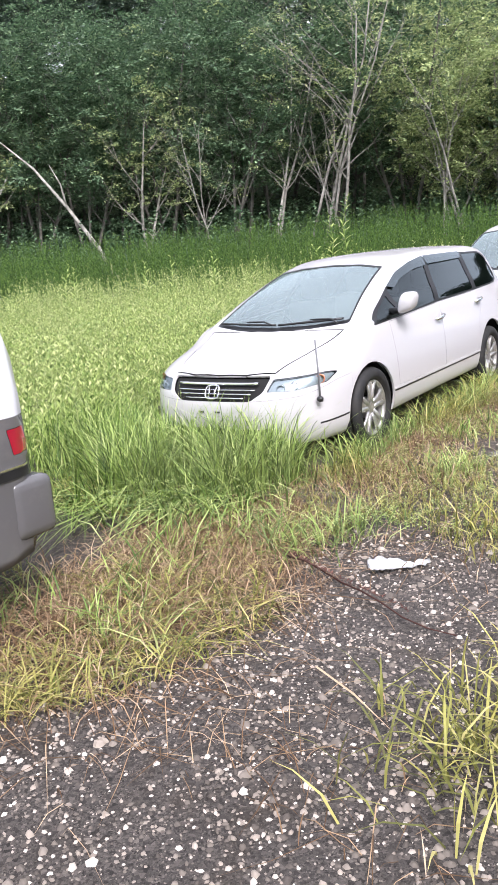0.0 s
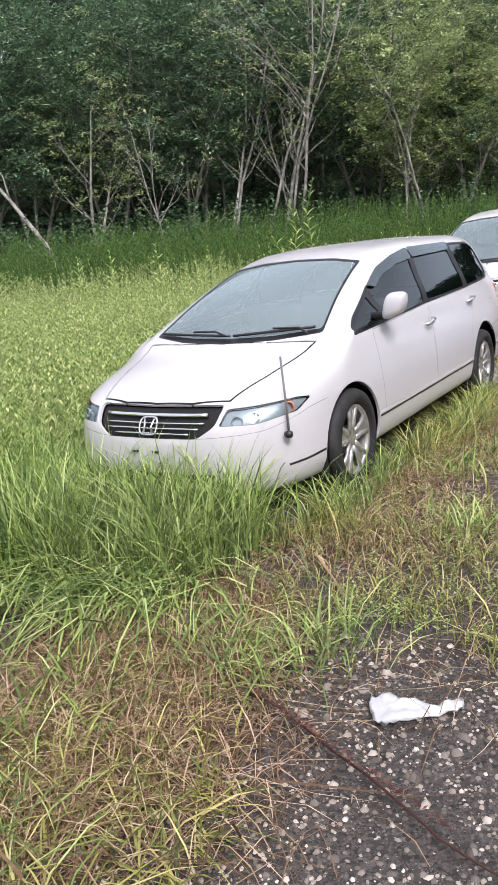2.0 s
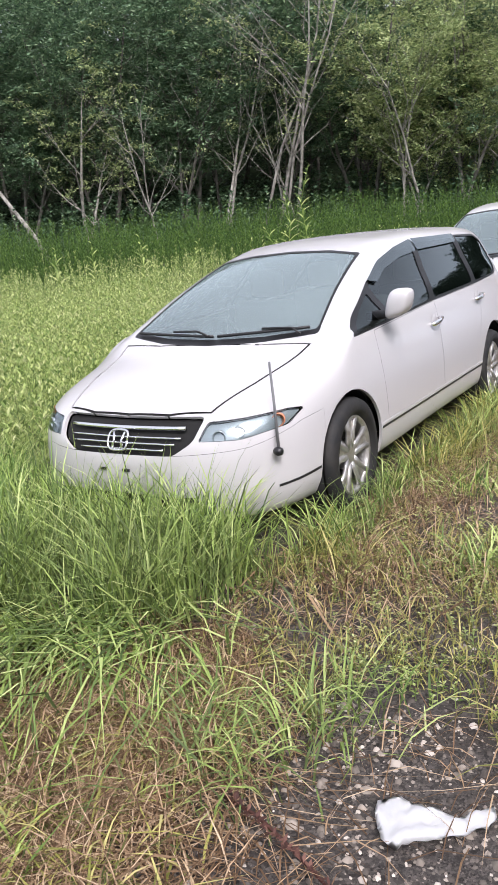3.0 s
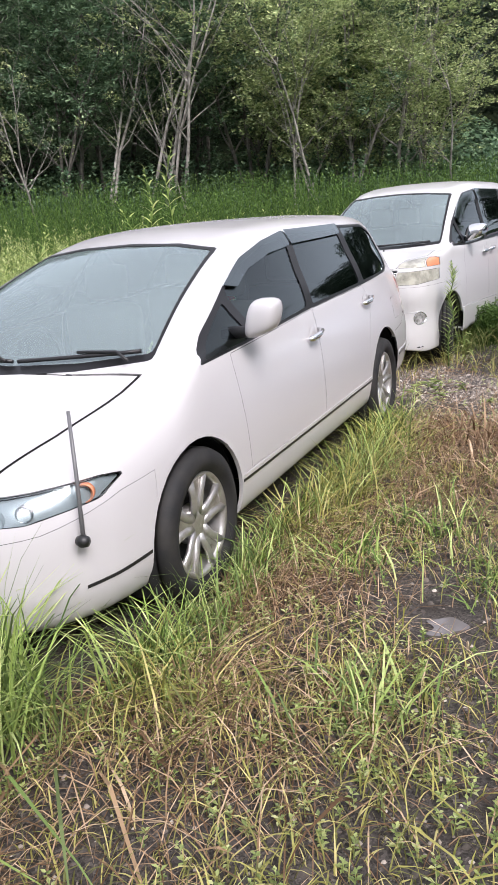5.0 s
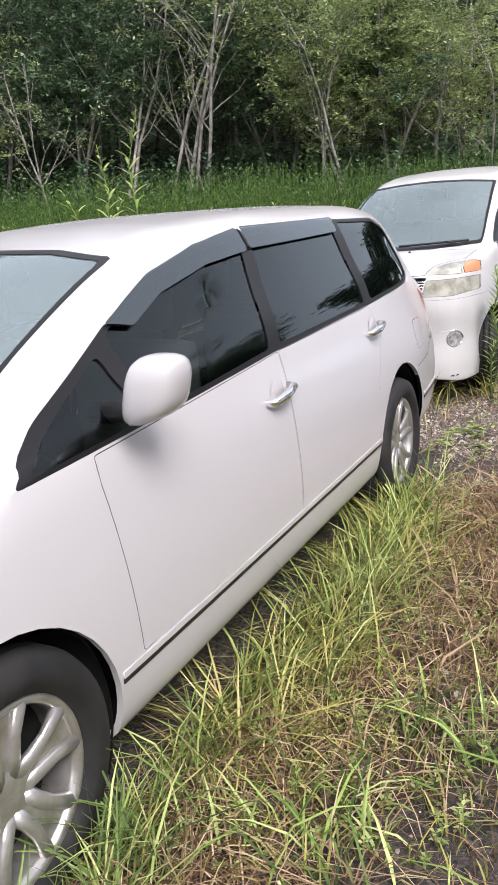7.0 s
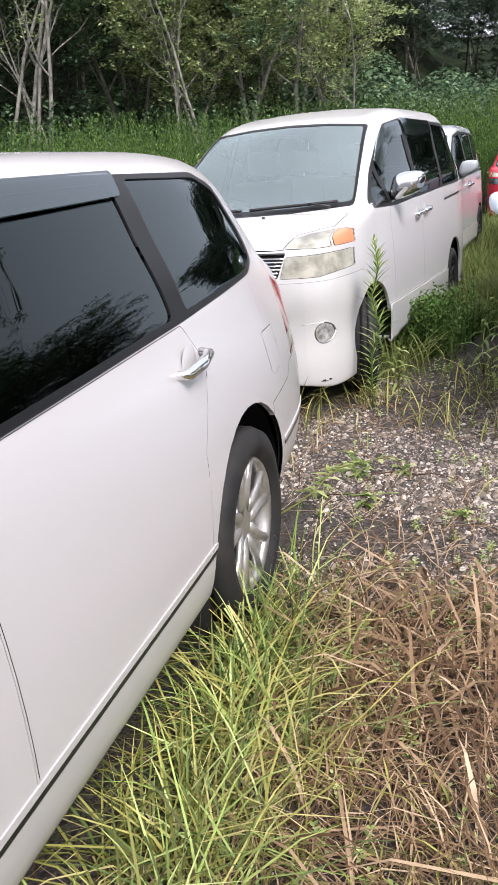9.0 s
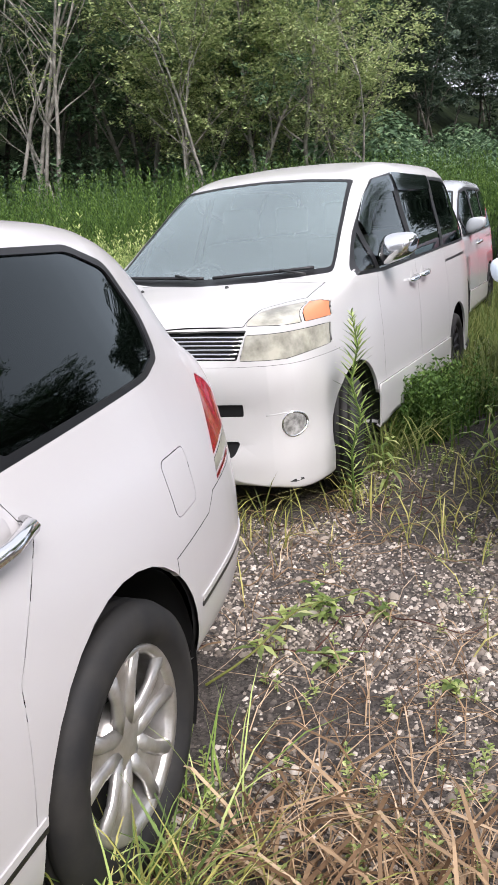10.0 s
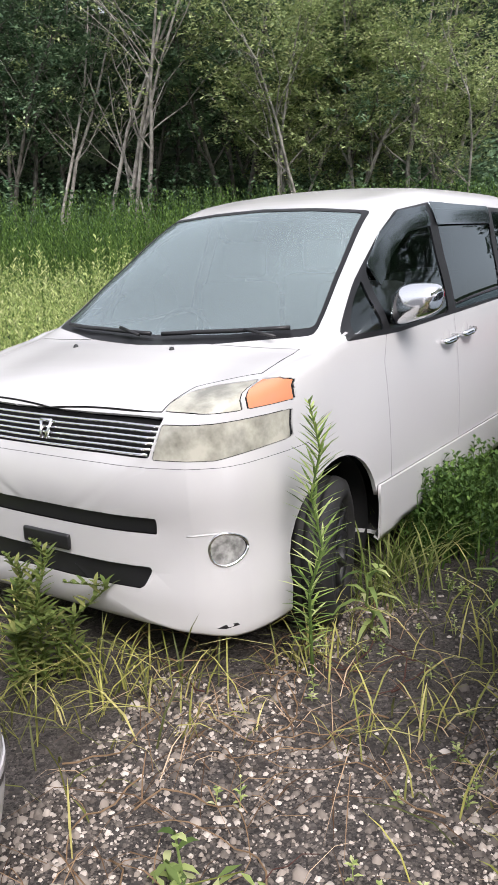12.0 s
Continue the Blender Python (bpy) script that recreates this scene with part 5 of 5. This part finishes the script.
# ---------------------------------------------------------------- trees
def make_tree(name, height, stems, bark, leaf, crown_from, leaves, leaf_size, spread_r, seed, lean=0.12, girth=1.0, wander=0.09):
    r = random.Random(seed)
    tree = new(name)
    tb = bmesh.new()
    tips = []

    def grow(p, d, length, rad, level):
        pts, rr = [p], [rad]
        n = 5
        for k in range(n):
            d = (d + Vector((r.gauss(0, wander), r.gauss(0, wander), 0.05))).normalized()
            p = p + d * (length / n)
            pts.append(p)
            rr.append(rad * (1 - 0.75 * (k + 1) / n))
            if level < 2 and k >= 1:
                for _ in range(1 if level else 2):
                    a = r.uniform(0, 6.28)
                    nd = (d * 0.75 + Vector((math.cos(a), math.sin(a), r.uniform(0.0, 0.5)))).normalized()
                    grow(p, nd, length * r.uniform(0.28, 0.45), rr[-1] * 0.55, level + 1)
            if p.z > height * crown_from or level >= 1:
                tips.append((p, level))
        tube(tb, pts, rr, 6 if level == 0 else 4, False)
    for s in range(stems):
        a = r.uniform(0, 6.28)
        grow(Vector((r.gauss(0, 0.25), r.gauss(0, 0.25), -0.3)), Vector((math.cos(a) * lean, math.sin(a) * lean, 1)).normalized(), height * r.uniform(0.75, 1.0), girth * r.uniform(0.07, 0.12), 0)
    part("trunk", tb, bark, tree)
    g = np.random.default_rng(seed)
    tips = np.array([t[0][:] for t in tips if t[0].z > height * crown_from * 0.8])
    # flat sprays of leaves, each with its own tilt
    per = 34
    n = leaves // per
    c = tips[g.integers(len(tips), size=n)] + g.normal(0, 1, (n, 3)) * (spread_r, spread_r, spread_r * 0.5)
    nrm = g.normal(0, 0.22, (n, 3)) + (0, 0, 1)
    nrm /= np.linalg.norm(nrm, axis=1, keepdims=True)
    ax = np.cross(nrm, g.normal(0, 1, (n, 3)))
    ax /= np.linalg.norm(ax, axis=1, keepdims=True)
    ay = np.cross(nrm, ax)
    size = g.uniform(0.28, 0.60, (n, 1))
    ang, rad = g.uniform(0, 2 * np.pi, (n, per)), np.sqrt(g.uniform(0, 1, (n, per))) * size
    p = c[:, None] + ax[:, None] * (np.cos(ang) * rad)[..., None] + ay[:, None] * (np.sin(ang) * rad)[..., None] * 0.7 + g.normal(0, 0.05, (n, per, 3))
    p[..., 2] -= 0.35 * rad ** 2 / size
    p = p.reshape(-1, 3)
    m = len(p)
    nn = np.repeat(nrm, per, 0) + g.normal(0, 0.35, (m, 3))
    u = np.cross(nn, g.normal(0, 1, (m, 3)))
    u /= np.linalg.norm(u, axis=1, keepdims=True)
    w = np.cross(nn, u)
    w /= np.linalg.norm(w, axis=1, keepdims=True)
    L = leaf_size * g.uniform(0.5, 1.2, (m, 1))
    verts = np.stack([p - u * L, p + w * L * 0.42, p + u * L, p - w * L * 0.42], 1).reshape(-1, 3).tolist()
    faces = np.arange(4 * m).reshape(-1, 4).tolist()
    me = bpy.data.meshes.new("crown")
    me.from_pydata(verts, [], faces)
    me.materials.append(leaf)
    cr = new("crown", me)
    cr.parent = tree
    return tree


def make_shrub(name, r, leaf, leaves, leaf_size, seed):
    """A mound of creeper: lumpy domes covered with leaves over a few stems."""
    g = np.random.default_rng(seed)
    ob = new(name)
    tb = bmesh.new()
    for k in range(7):
        a = g.uniform(0, 6.28)
        tube(tb, [(0, 0, -0.2), (0.4 * r * math.cos(a), 0.4 * r * math.sin(a), 0.5 * r), (0.6 * r * math.cos(a), 0.6 * r * math.sin(a), 0.9 * r)], [0.05, 0.03, 0.01], 5)
    part("stem", tb, BARK, ob)
    lobes = [(np.array((g.normal(0, 0.55 * r), g.normal(0, 0.55 * r), g.uniform(0.2, 0.8) * r)), r * g.uniform(0.4, 0.7)) for _ in range(9)]
    verts, faces = [], []
    for k in range(leaves):
        c, rad = lobes[int(g.integers(len(lobes)))]
        d = g.normal(0, 1, 3)
        d /= np.linalg.norm(d)
        if d[2] < -0.3:
            d[2] *= -1
        p = c + d * rad * g.uniform(0.82, 1.05)
        nrm = d * 0.6 + (0, 0, 0.6) + g.normal(0, 0.3, 3)
        u = np.cross(nrm, g.normal(0, 1, 3))
        u /= np.linalg.norm(u)
        w = np.cross(nrm, u)
        w /= np.linalg.norm(w)
        L = leaf_size * g.uniform(0.6, 1.3)
        o = len(verts)
        verts += [tuple(p - u * L), tuple(p + w * L * 0.6), tuple(p + u * L), tuple(p - w * L * 0.6)]
        faces.append((o, o + 1, o + 2, o + 3))
    me = bpy.data.meshes.new("foliage")
    me.from_pydata(verts, [], faces)
    me.materials.append(leaf)
    new("foliage", me).parent = ob
    return ob


EDGE, HILLSIDE = "trees at the wood's edge", "hillside trees"
kinds = [
    tagged(make_tree("tree", 9.5, 3, BARK, LEAF, 0.14, 24000, 0.088, 0.5, 1), "slender multi-stemmed tree with dark green leaves", "tree", EDGE),
    tagged(make_tree("tree", 10.5, 2, BARK, LEAF, 0.08, 26000, 0.09, 0.55, 2), "dense dark green broadleaf tree", "tree", EDGE),
    tagged(make_tree("tree", 8.5, 2, PALEBARK, LEAFPALE, 0.5, 4800, 0.08, 0.4, 3, 0.14), "thin half-bare tree with pale forked stems", "tree", EDGE),
    tagged(make_tree("tree", 7.5, 3, BARK, LEAFPALE, 0.12, 24000, 0.082, 0.55, 4, 0.3), "spreading tree with pale olive leaves", "tree", EDGE),
    tagged(make_tree("tree", 11, 1, BARK, LEAFDARK, 0.08, 12000, 0.16, 0.9, 5), "dark distant hillside tree", "tree", HILLSIDE),
    tagged(make_shrub("creeper_mound", 1.7, LEAF, 8000, 0.085, 6), "rounded mound of creeper-covered shrubs", "shrub", "creeper mounds"),
    tagged(make_tree("tree", 11.5, 2, PALEBARK, LEAFPALE, 0.45, 1400, 0.075, 0.4, 17, 0.2, 0.75, 0.17), "nearly leafless tree with pale grey forking stems", "tree", EDGE),
    tagged(make_tree("tree", 8.5, 3, PALEBARK, LEAFPALE, 0.4, 14000, 0.08, 0.5, 23, 0.45, 0.75, 0.15), "wide-spreading thin tree with pale bare limbs", "tree", EDGE),
]
tr = random.Random(9)
for i, k in enumerate(kinds):
    k.matrix_basis = pose(-60 - 6 * i, 60, ground_z(-60 - 6 * i, 60))


def plant(kind, d, s, size, tall=1.0, turn=None):
    size *= 1 - 0.22 * ease(0.28, 0.42, aside(d, s))          # lower growth where the ridge falls
    p = AWAY * d + ALONG * s
    copy_thing(kinds[kind], pose(p.x, p.y, ground_z(p.x, p.y) - 0.1, 0, 0, tr.uniform(0, 360) if turn is None else turn) @ Matrix.Diagonal((size, size, size * tall, 1)))


for i in range(30):
    s0 = -27 + i * 1.75 + tr.uniform(-0.7, 0.7)
    k = tr.choice((0, 1, 0, 1, 3)) if s0 < 4 else tr.choice((3, 3, 0, 5))
    k = 0 if k == 3 and s0 < -3 else k if s0 < 10.5 else 5
    plant(k, tr.uniform(29.5, 33), s0, tr.uniform(0.8, 1.1))
for s0, size in ((-2.2, 1.0), (-1.25, 1.1), (-0.4, 1.0), (0.9, 0.7), (-5.0, 0.6)):
    plant(6, tr.uniform(27.4, 28.0), s0, size)
for s0, size in ((4.5, 0.9), (5.3, 1.0), (10.0, 0.8)):
    plant(7, tr.uniform(27.4, 28.2), s0, size)
for s0 in (-15.5, -8.0, 6.8, 8.2, 9.3):
    plant(2, tr.uniform(28.2, 29.2), s0, tr.uniform(0.85, 1.1))
for i in range(28):
    k, d, s0, size = tr.choice((1, 1, 3, 4)), tr.uniform(35, 42), -34 + i * 2.5 + tr.uniform(-1, 1), tr.uniform(0.9, 1.2)
    k = 1 if k == 3 and s0 < -3 else k
    plant(k if s0 < 12 else 4, d, s0, size if s0 < 12 else 0.75 * size)
for s0, d, k in ((2.5, 28.5, 0.9), (5.0, 29.5, 1.0), (8.5, 28.5, 1.1), (10.5, 29.5, 1.3), (13.0, 30.5, 1.4), (15.5, 32, 1.5), (18.5, 33, 1.3), (21.5, 34, 1.4), (12.0, 33, 1.7), (17, 36, 1.8), (-6, 29.6, 0.8), (-14, 29.8, 0.8), (-20, 29.5, 0.9), (24, 33, 1.3), (-10, 29.2, 0.7), (-17, 30, 1.0), (-24, 30, 1.0), (-4, 30.5, 1.0), (-1, 29.5, 0.6), (-12, 31, 1.1)):
    plant(5, d, s0, k * 0.85)
for i in range(26):                                        # thick dark growth on the lower slope
    plant(4, tr.uniform(41, 56), 9 + 1.25 * i + tr.uniform(-1, 1), tr.uniform(0.6, 0.85))
for row, d in enumerate((50, 60, 72, 86)):
    for i in range(20 + 3 * row):
        plant(4, d + tr.uniform(-3, 3), -40 - 6 * row + i * 4.6 + tr.uniform(-1.5, 1.5), tr.uniform(0.9, 1.3))
for i in range(22):                                        # the wood on the other side of the lot
    copy_thing(kinds[tr.choice((0, 1, 1, 3))], pose(tr.uniform(15, 20), -30 + 3.1 * i + tr.uniform(-1, 1), 0, 0, 0, tr.uniform(0, 360)) @ Matrix.Diagonal((1.15, 1.15, tr.uniform(1.1, 1.3), 1)))
up = scatter(5200, -34, 22, 10, 50, 0.0, avoid=lambda x, y: not 26.5 < -0.45 * x + 0.893 * y < 36)
plants("undergrowth", up, lofty(len(up), 0.8, 2.8), 18, 0.36, 0.13, LEAF, "dark undergrowth below the trees", "undergrowth", up=0.5)

# a fallen pale trunk leaning at the wood's edge
p0 = AWAY * 26.6 + ALONG * -8.4
bm = bmesh.new()
tube(bm, [(-0.893 * k, -0.45 * k, z) for k, z in ((0, -0.2), (0.9, 1.6), (2.0, 3.3), (3.2, 4.9), (4.5, 6.1))], [0.10, 0.09, 0.07, 0.05, 0.02], 7)
tube(bm, [(-1.8, -0.9, 3.3), (-1.9, -1.0, 4.2), (-2.3, -1.1, 5.0)], [0.045, 0.03, 0.01], 6)
snag = new("leaning_dead_tree")
part("trunk", bm, PALEBARK, snag)
snag.matrix_basis = pose(p0.x, p0.y, ground_z(p0.x, p0.y))
tagged(snag, "bare pale dead tree leaning at the wood's edge", "tree", EDGE)


# ---------------------------------------------------------------- single weeds and litter
def tall_weed(x, y, h, leaf_len, n, mat, label, seed, droop=0.3, leaf_w=0.016):
    r = random.Random(seed)
    ob = new("tall_weed")
    ob.matrix_basis = pose(x, y, ground_z(x, y) - 0.02)
    st = bmesh.new()
    pts = [Vector((r.gauss(0, 0.008) * k, r.gauss(0, 0.008) * k, h * k / 6)) for k in range(7)]
    tube(st, pts, [0.007, 0.0065, 0.006, 0.005, 0.0045, 0.0035, 0.002], 6)
    part("stem", st, mat, ob)
    lf = bmesh.new()
    for k in range(n):
        t = 0.12 + 0.88 * k / (n - 1)
        c = pts[min(int(t * 6), 5)].lerp(pts[min(int(t * 6), 5) + 1], t * 6 - min(int(t * 6), 5))
        a = k * 2.4 + r.uniform(-0.3, 0.3)
        L = leaf_len * (0.55 + 0.9 * math.sin(math.pi * min(t * 0.85 + 0.1, 1))) * r.uniform(0.8, 1.1) * (0.45 if t > 0.93 else 1)
        d, sd = Vector((math.cos(a), math.sin(a), 0)), Vector((-math.sin(a), math.cos(a), 0))
        rise_k = 0.35 + 0.7 * t
        mids = [c + d * L * q + Vector((0, 0, L * (rise_k * q - droop * 1.6 * q * q))) for q in (0.0, 0.35, 0.7, 1.0)]
        w = [leaf_w * 0.25, leaf_w * 0.5, leaf_w * 0.4, 0.0005]
        rows = [(lf.verts.new(m - sd * ww), lf.verts.new(m + sd * ww)) for m, ww in zip(mids, w)]
        for p, q in zip(rows, rows[1:]):
            lf.faces.new((p[0], p[1], q[1], q[0]))
    part("leaves", lf, mat, ob)
    return tagged(ob, label, "weed", "tall weeds")


tall_weed(0.885, 6.16, 1.03, 0.076, 190, GRASS, "upright goldenrod beside the tall minivan's front wheel", 3, 0.12, 0.0095)
for i, (x, y, h) in enumerate(((-1.38, 5.0, 2.3), (-1.5, 4.75, 2.05), (-1.6, 4.6, 1.75), (-2.6, 3.6, 1.7), (-3.3, 3.2, 1.65), (-4.2, 2.6, 1.7), (-2.0, 5.6, 1.7), (-2.9, 4.9, 1.6), (-5.4, 2.2, 1.6), (-3.8, 4.2, 1.7), (-1.9, 7.4, 1.5), (-2.4, 7.9, 1.55), (-2.2, 6.6, 1.5), (-4.8, 3.4, 1.65))):
    tall_weed(x, y, h, 0.15, 60, WEED, "tall green weed standing above the field", 20 + i, 0.3, 0.022)
for i, (x, y, h) in enumerate(((-0.02, 5.74, 0.56), (0.05, 5.68, 0.44), (-0.08, 5.72, 0.5), (0.14, 5.78, 0.42), (0.02, 5.62, 0.34), (0.09, 5.74, 0.5))):
    tall_weed(x, y, h, 0.05, 95, VERGE, "bushy green weed against the tall minivan's bumper", 50 + i, 0.2, 0.016)
for i, (x, y, h) in enumerate(((0.98, 6.55, 0.3), (1.6, 7.0, 0.5), (1.55, 6.7, 0.42), (1.02, 5.02, 0.10), (1.2, 5.08, 0.08), (0.95, 5.12, 0.1), (1.5, 4.65, 0.06), (1.1, 4.7, 0.09))):
    tall_weed(x, y, h, 0.3 * h + 0.02, 16, WEED, "yellow-green weed growing through the gravel", 70 + i, 0.6, 0.022)

# litter: a torn sheet of white plastic
bm = bmesh.new()
NX, NY = 20, 9
grid = []
for j in range(NY):
    rowv = []
    for i in range(NX):
        u, v = i / (NX - 1), j / (NY - 1) - 0.5
        wd = 0.17 * (1 - ease(0.25, 0.6, u) * 0.62) * (1 + 0.16 * math.sin(u * 13 + 1)) * min(1, 0.45 + 6 * u) * min(1, 0.35 + 5 * (1 - u)) + 0.01
        x, y = u * 0.31, v * wd + 0.018 * math.sin(u * 7)
        z = 0.022 + 0.03 * abs(noise.noise((x * 13, y * 16, 2.0))) + 0.012 * noise.noise((x * 40, y * 40, 5.0))
        rowv.append(bm.verts.new((x, y, z)))
    grid.append(rowv)
for a, b in zip(grid, grid[1:]):
    for k in range(NX - 1):
        bm.faces.new((a[k], a[k + 1], b[k + 1], b[k]))
bmesh.ops.solidify(bm, geom=list(bm.faces), thickness=0.002)
sheet = bm_object("plastic_litter", bm, PAPER)
sheet.matrix_basis = pose(1.955, -1.37, 0.0, 0, 0, 32)
tagged(sheet, "crumpled white plastic sheet lying on gravel", "litter")

# a dead stalk with dry rusty leaves
stalk = new("dead_stalk")
ends = (Vector((1.54, -1.46, 0.05)), Vector((2.62, -1.93, 0.03)))
bm = bmesh.new()
tube(bm, [ends[0].lerp(ends[1], k / 8) + Vector((0, 0.025 * math.sin(k * 0.8), 0.012 * math.sin(k * 1.7))) for k in range(9)], [0.006 - 0.0004 * k for k in range(9)], 6)
RUST = island_mat("rusty_dead_leaf", [(0.0, (0.03, 0.013, 0.011)), (0.6, (0.085, 0.034, 0.026)), (1.0, (0.2, 0.10, 0.075))], glow=0.1)
part("stem", bm, RUST, stalk)
bm = bmesh.new()
rr = random.Random(5)
for k in range(190):
    t = rr.uniform(0.02, 0.8) ** 1.2
    c = ends[0].lerp(ends[1], t) + Vector((0, 0, 0.02))
    a, L = rr.uniform(0, 6.28), rr.uniform(0.012, 0.028)
    d = Vector((math.cos(a), math.sin(a), rr.uniform(-0.2, 0.6))) * L
    sd = Vector((-math.sin(a), math.cos(a), 0.3)) * L * 0.2
    q = [c, c + d * 0.5 + sd, c + d, c + d * 0.5 - sd]
    bm.faces.new([bm.verts.new(v) for v in q])
part("dry_leaves", bm, RUST, stalk)
tagged(stalk, "fallen dead stalk with rust-brown leaves on gravel", "dead weed")

# a shallow puddle
bm = bmesh.new()
ring = [(1.85 + (0.065 + 0.018 * math.sin(3 * a + 1) + 0.012 * math.sin(5 * a)) * math.cos(a), 0.98 + (0.075 + 0.02 * math.sin(2 * a)) * math.sin(a)) for a in (2 * math.pi * k / 40 for k in range(40))]
top = max(ground_z(x, y) for x, y in ring) + 0.002
bm.faces.new([bm.verts.new((x, y, top)) for x, y in ring])
r = bmesh.ops.extrude_face_region(bm, geom=list(bm.faces))
for v in [v for v in r["geom"] if isinstance(v, bmesh.types.BMVert)]:
    v.co.z -= 0.04
bmesh.ops.recalc_face_normals(bm, faces=bm.faces)
tagged(bm_object("puddle", bm, WATER, smooth=False), "small shallow puddle reflecting the sky", "puddle", kind="structure")

# a fallen weed branch and wiry dead vines on the gravel between the cars
branch = new("fallen_weed_branch")
rr = random.Random(12)
ends = (Vector((0.74, 4.48, 0.03)), Vector((1.10, 5.14, 0.07)))
bm = bmesh.new()
pts = [ends[0].lerp(ends[1], k / 8) + Vector((0.03 * math.sin(k * 0.9), 0, 0.05 * math.sin(math.pi * k / 8))) for k in range(9)]
tube(bm, pts, [0.005 - 0.0004 * k for k in range(9)], 6)
part("stem", bm, MEADOW, branch)
bm = bmesh.new()
for k in range(44):
    t = rr.uniform(0.25, 1.0)
    c = pts[min(int(t * 8), 7)].lerp(pts[min(int(t * 8), 7) + 1], t * 8 - min(int(t * 8), 7))
    a, L = rr.uniform(0, 6.28), rr.uniform(0.05, 0.12)
    d = Vector((math.cos(a), math.sin(a), rr.uniform(-0.1, 0.3))) * L
    sd = Vector((-math.sin(a), math.cos(a), 0.2)) * L * 0.12
    bm.faces.new([bm.verts.new(v) for v in (c, c + d * 0.45 + sd, c + d + Vector((0, 0, -0.015)), c + d * 0.45 - sd)])
part("leaves", bm, WEED, branch)
tagged(branch, "wilting yellow-green weed branch lying on gravel", "dead weed")


def vine(x, y, seed):
    """A wiry dead stem that loops over the gravel."""
    r = random.Random(seed)
    ob = new("dead_vine")
    a, px, py, pts = r.uniform(0, 6.28), x, y, []
    turn = r.uniform(-0.35, 0.35)
    for k in range(14):
        pts.append((px, py, ground_z(px, py) + 0.012 + 0.05 * abs(math.sin(k * 0.45 + seed)) * r.uniform(0.5, 1)))
        a += turn + r.gauss(0, 0.18)
        px, py = px + 0.045 * math.cos(a), py + 0.045 * math.sin(a)
    b = bmesh.new()
    tube(b, pts, [0.0032 - 0.00015 * k for k in range(14)], 5)
    part("stem", b, STRAW if seed % 3 else RUST, ob)
    return tagged(ob, "wiry dead vine looping over gravel", "dead weed", "dead vines")


for i in range(28):
    vine(rng.uniform(0.35, 1.9), rng.uniform(4.7, 6.4), i)
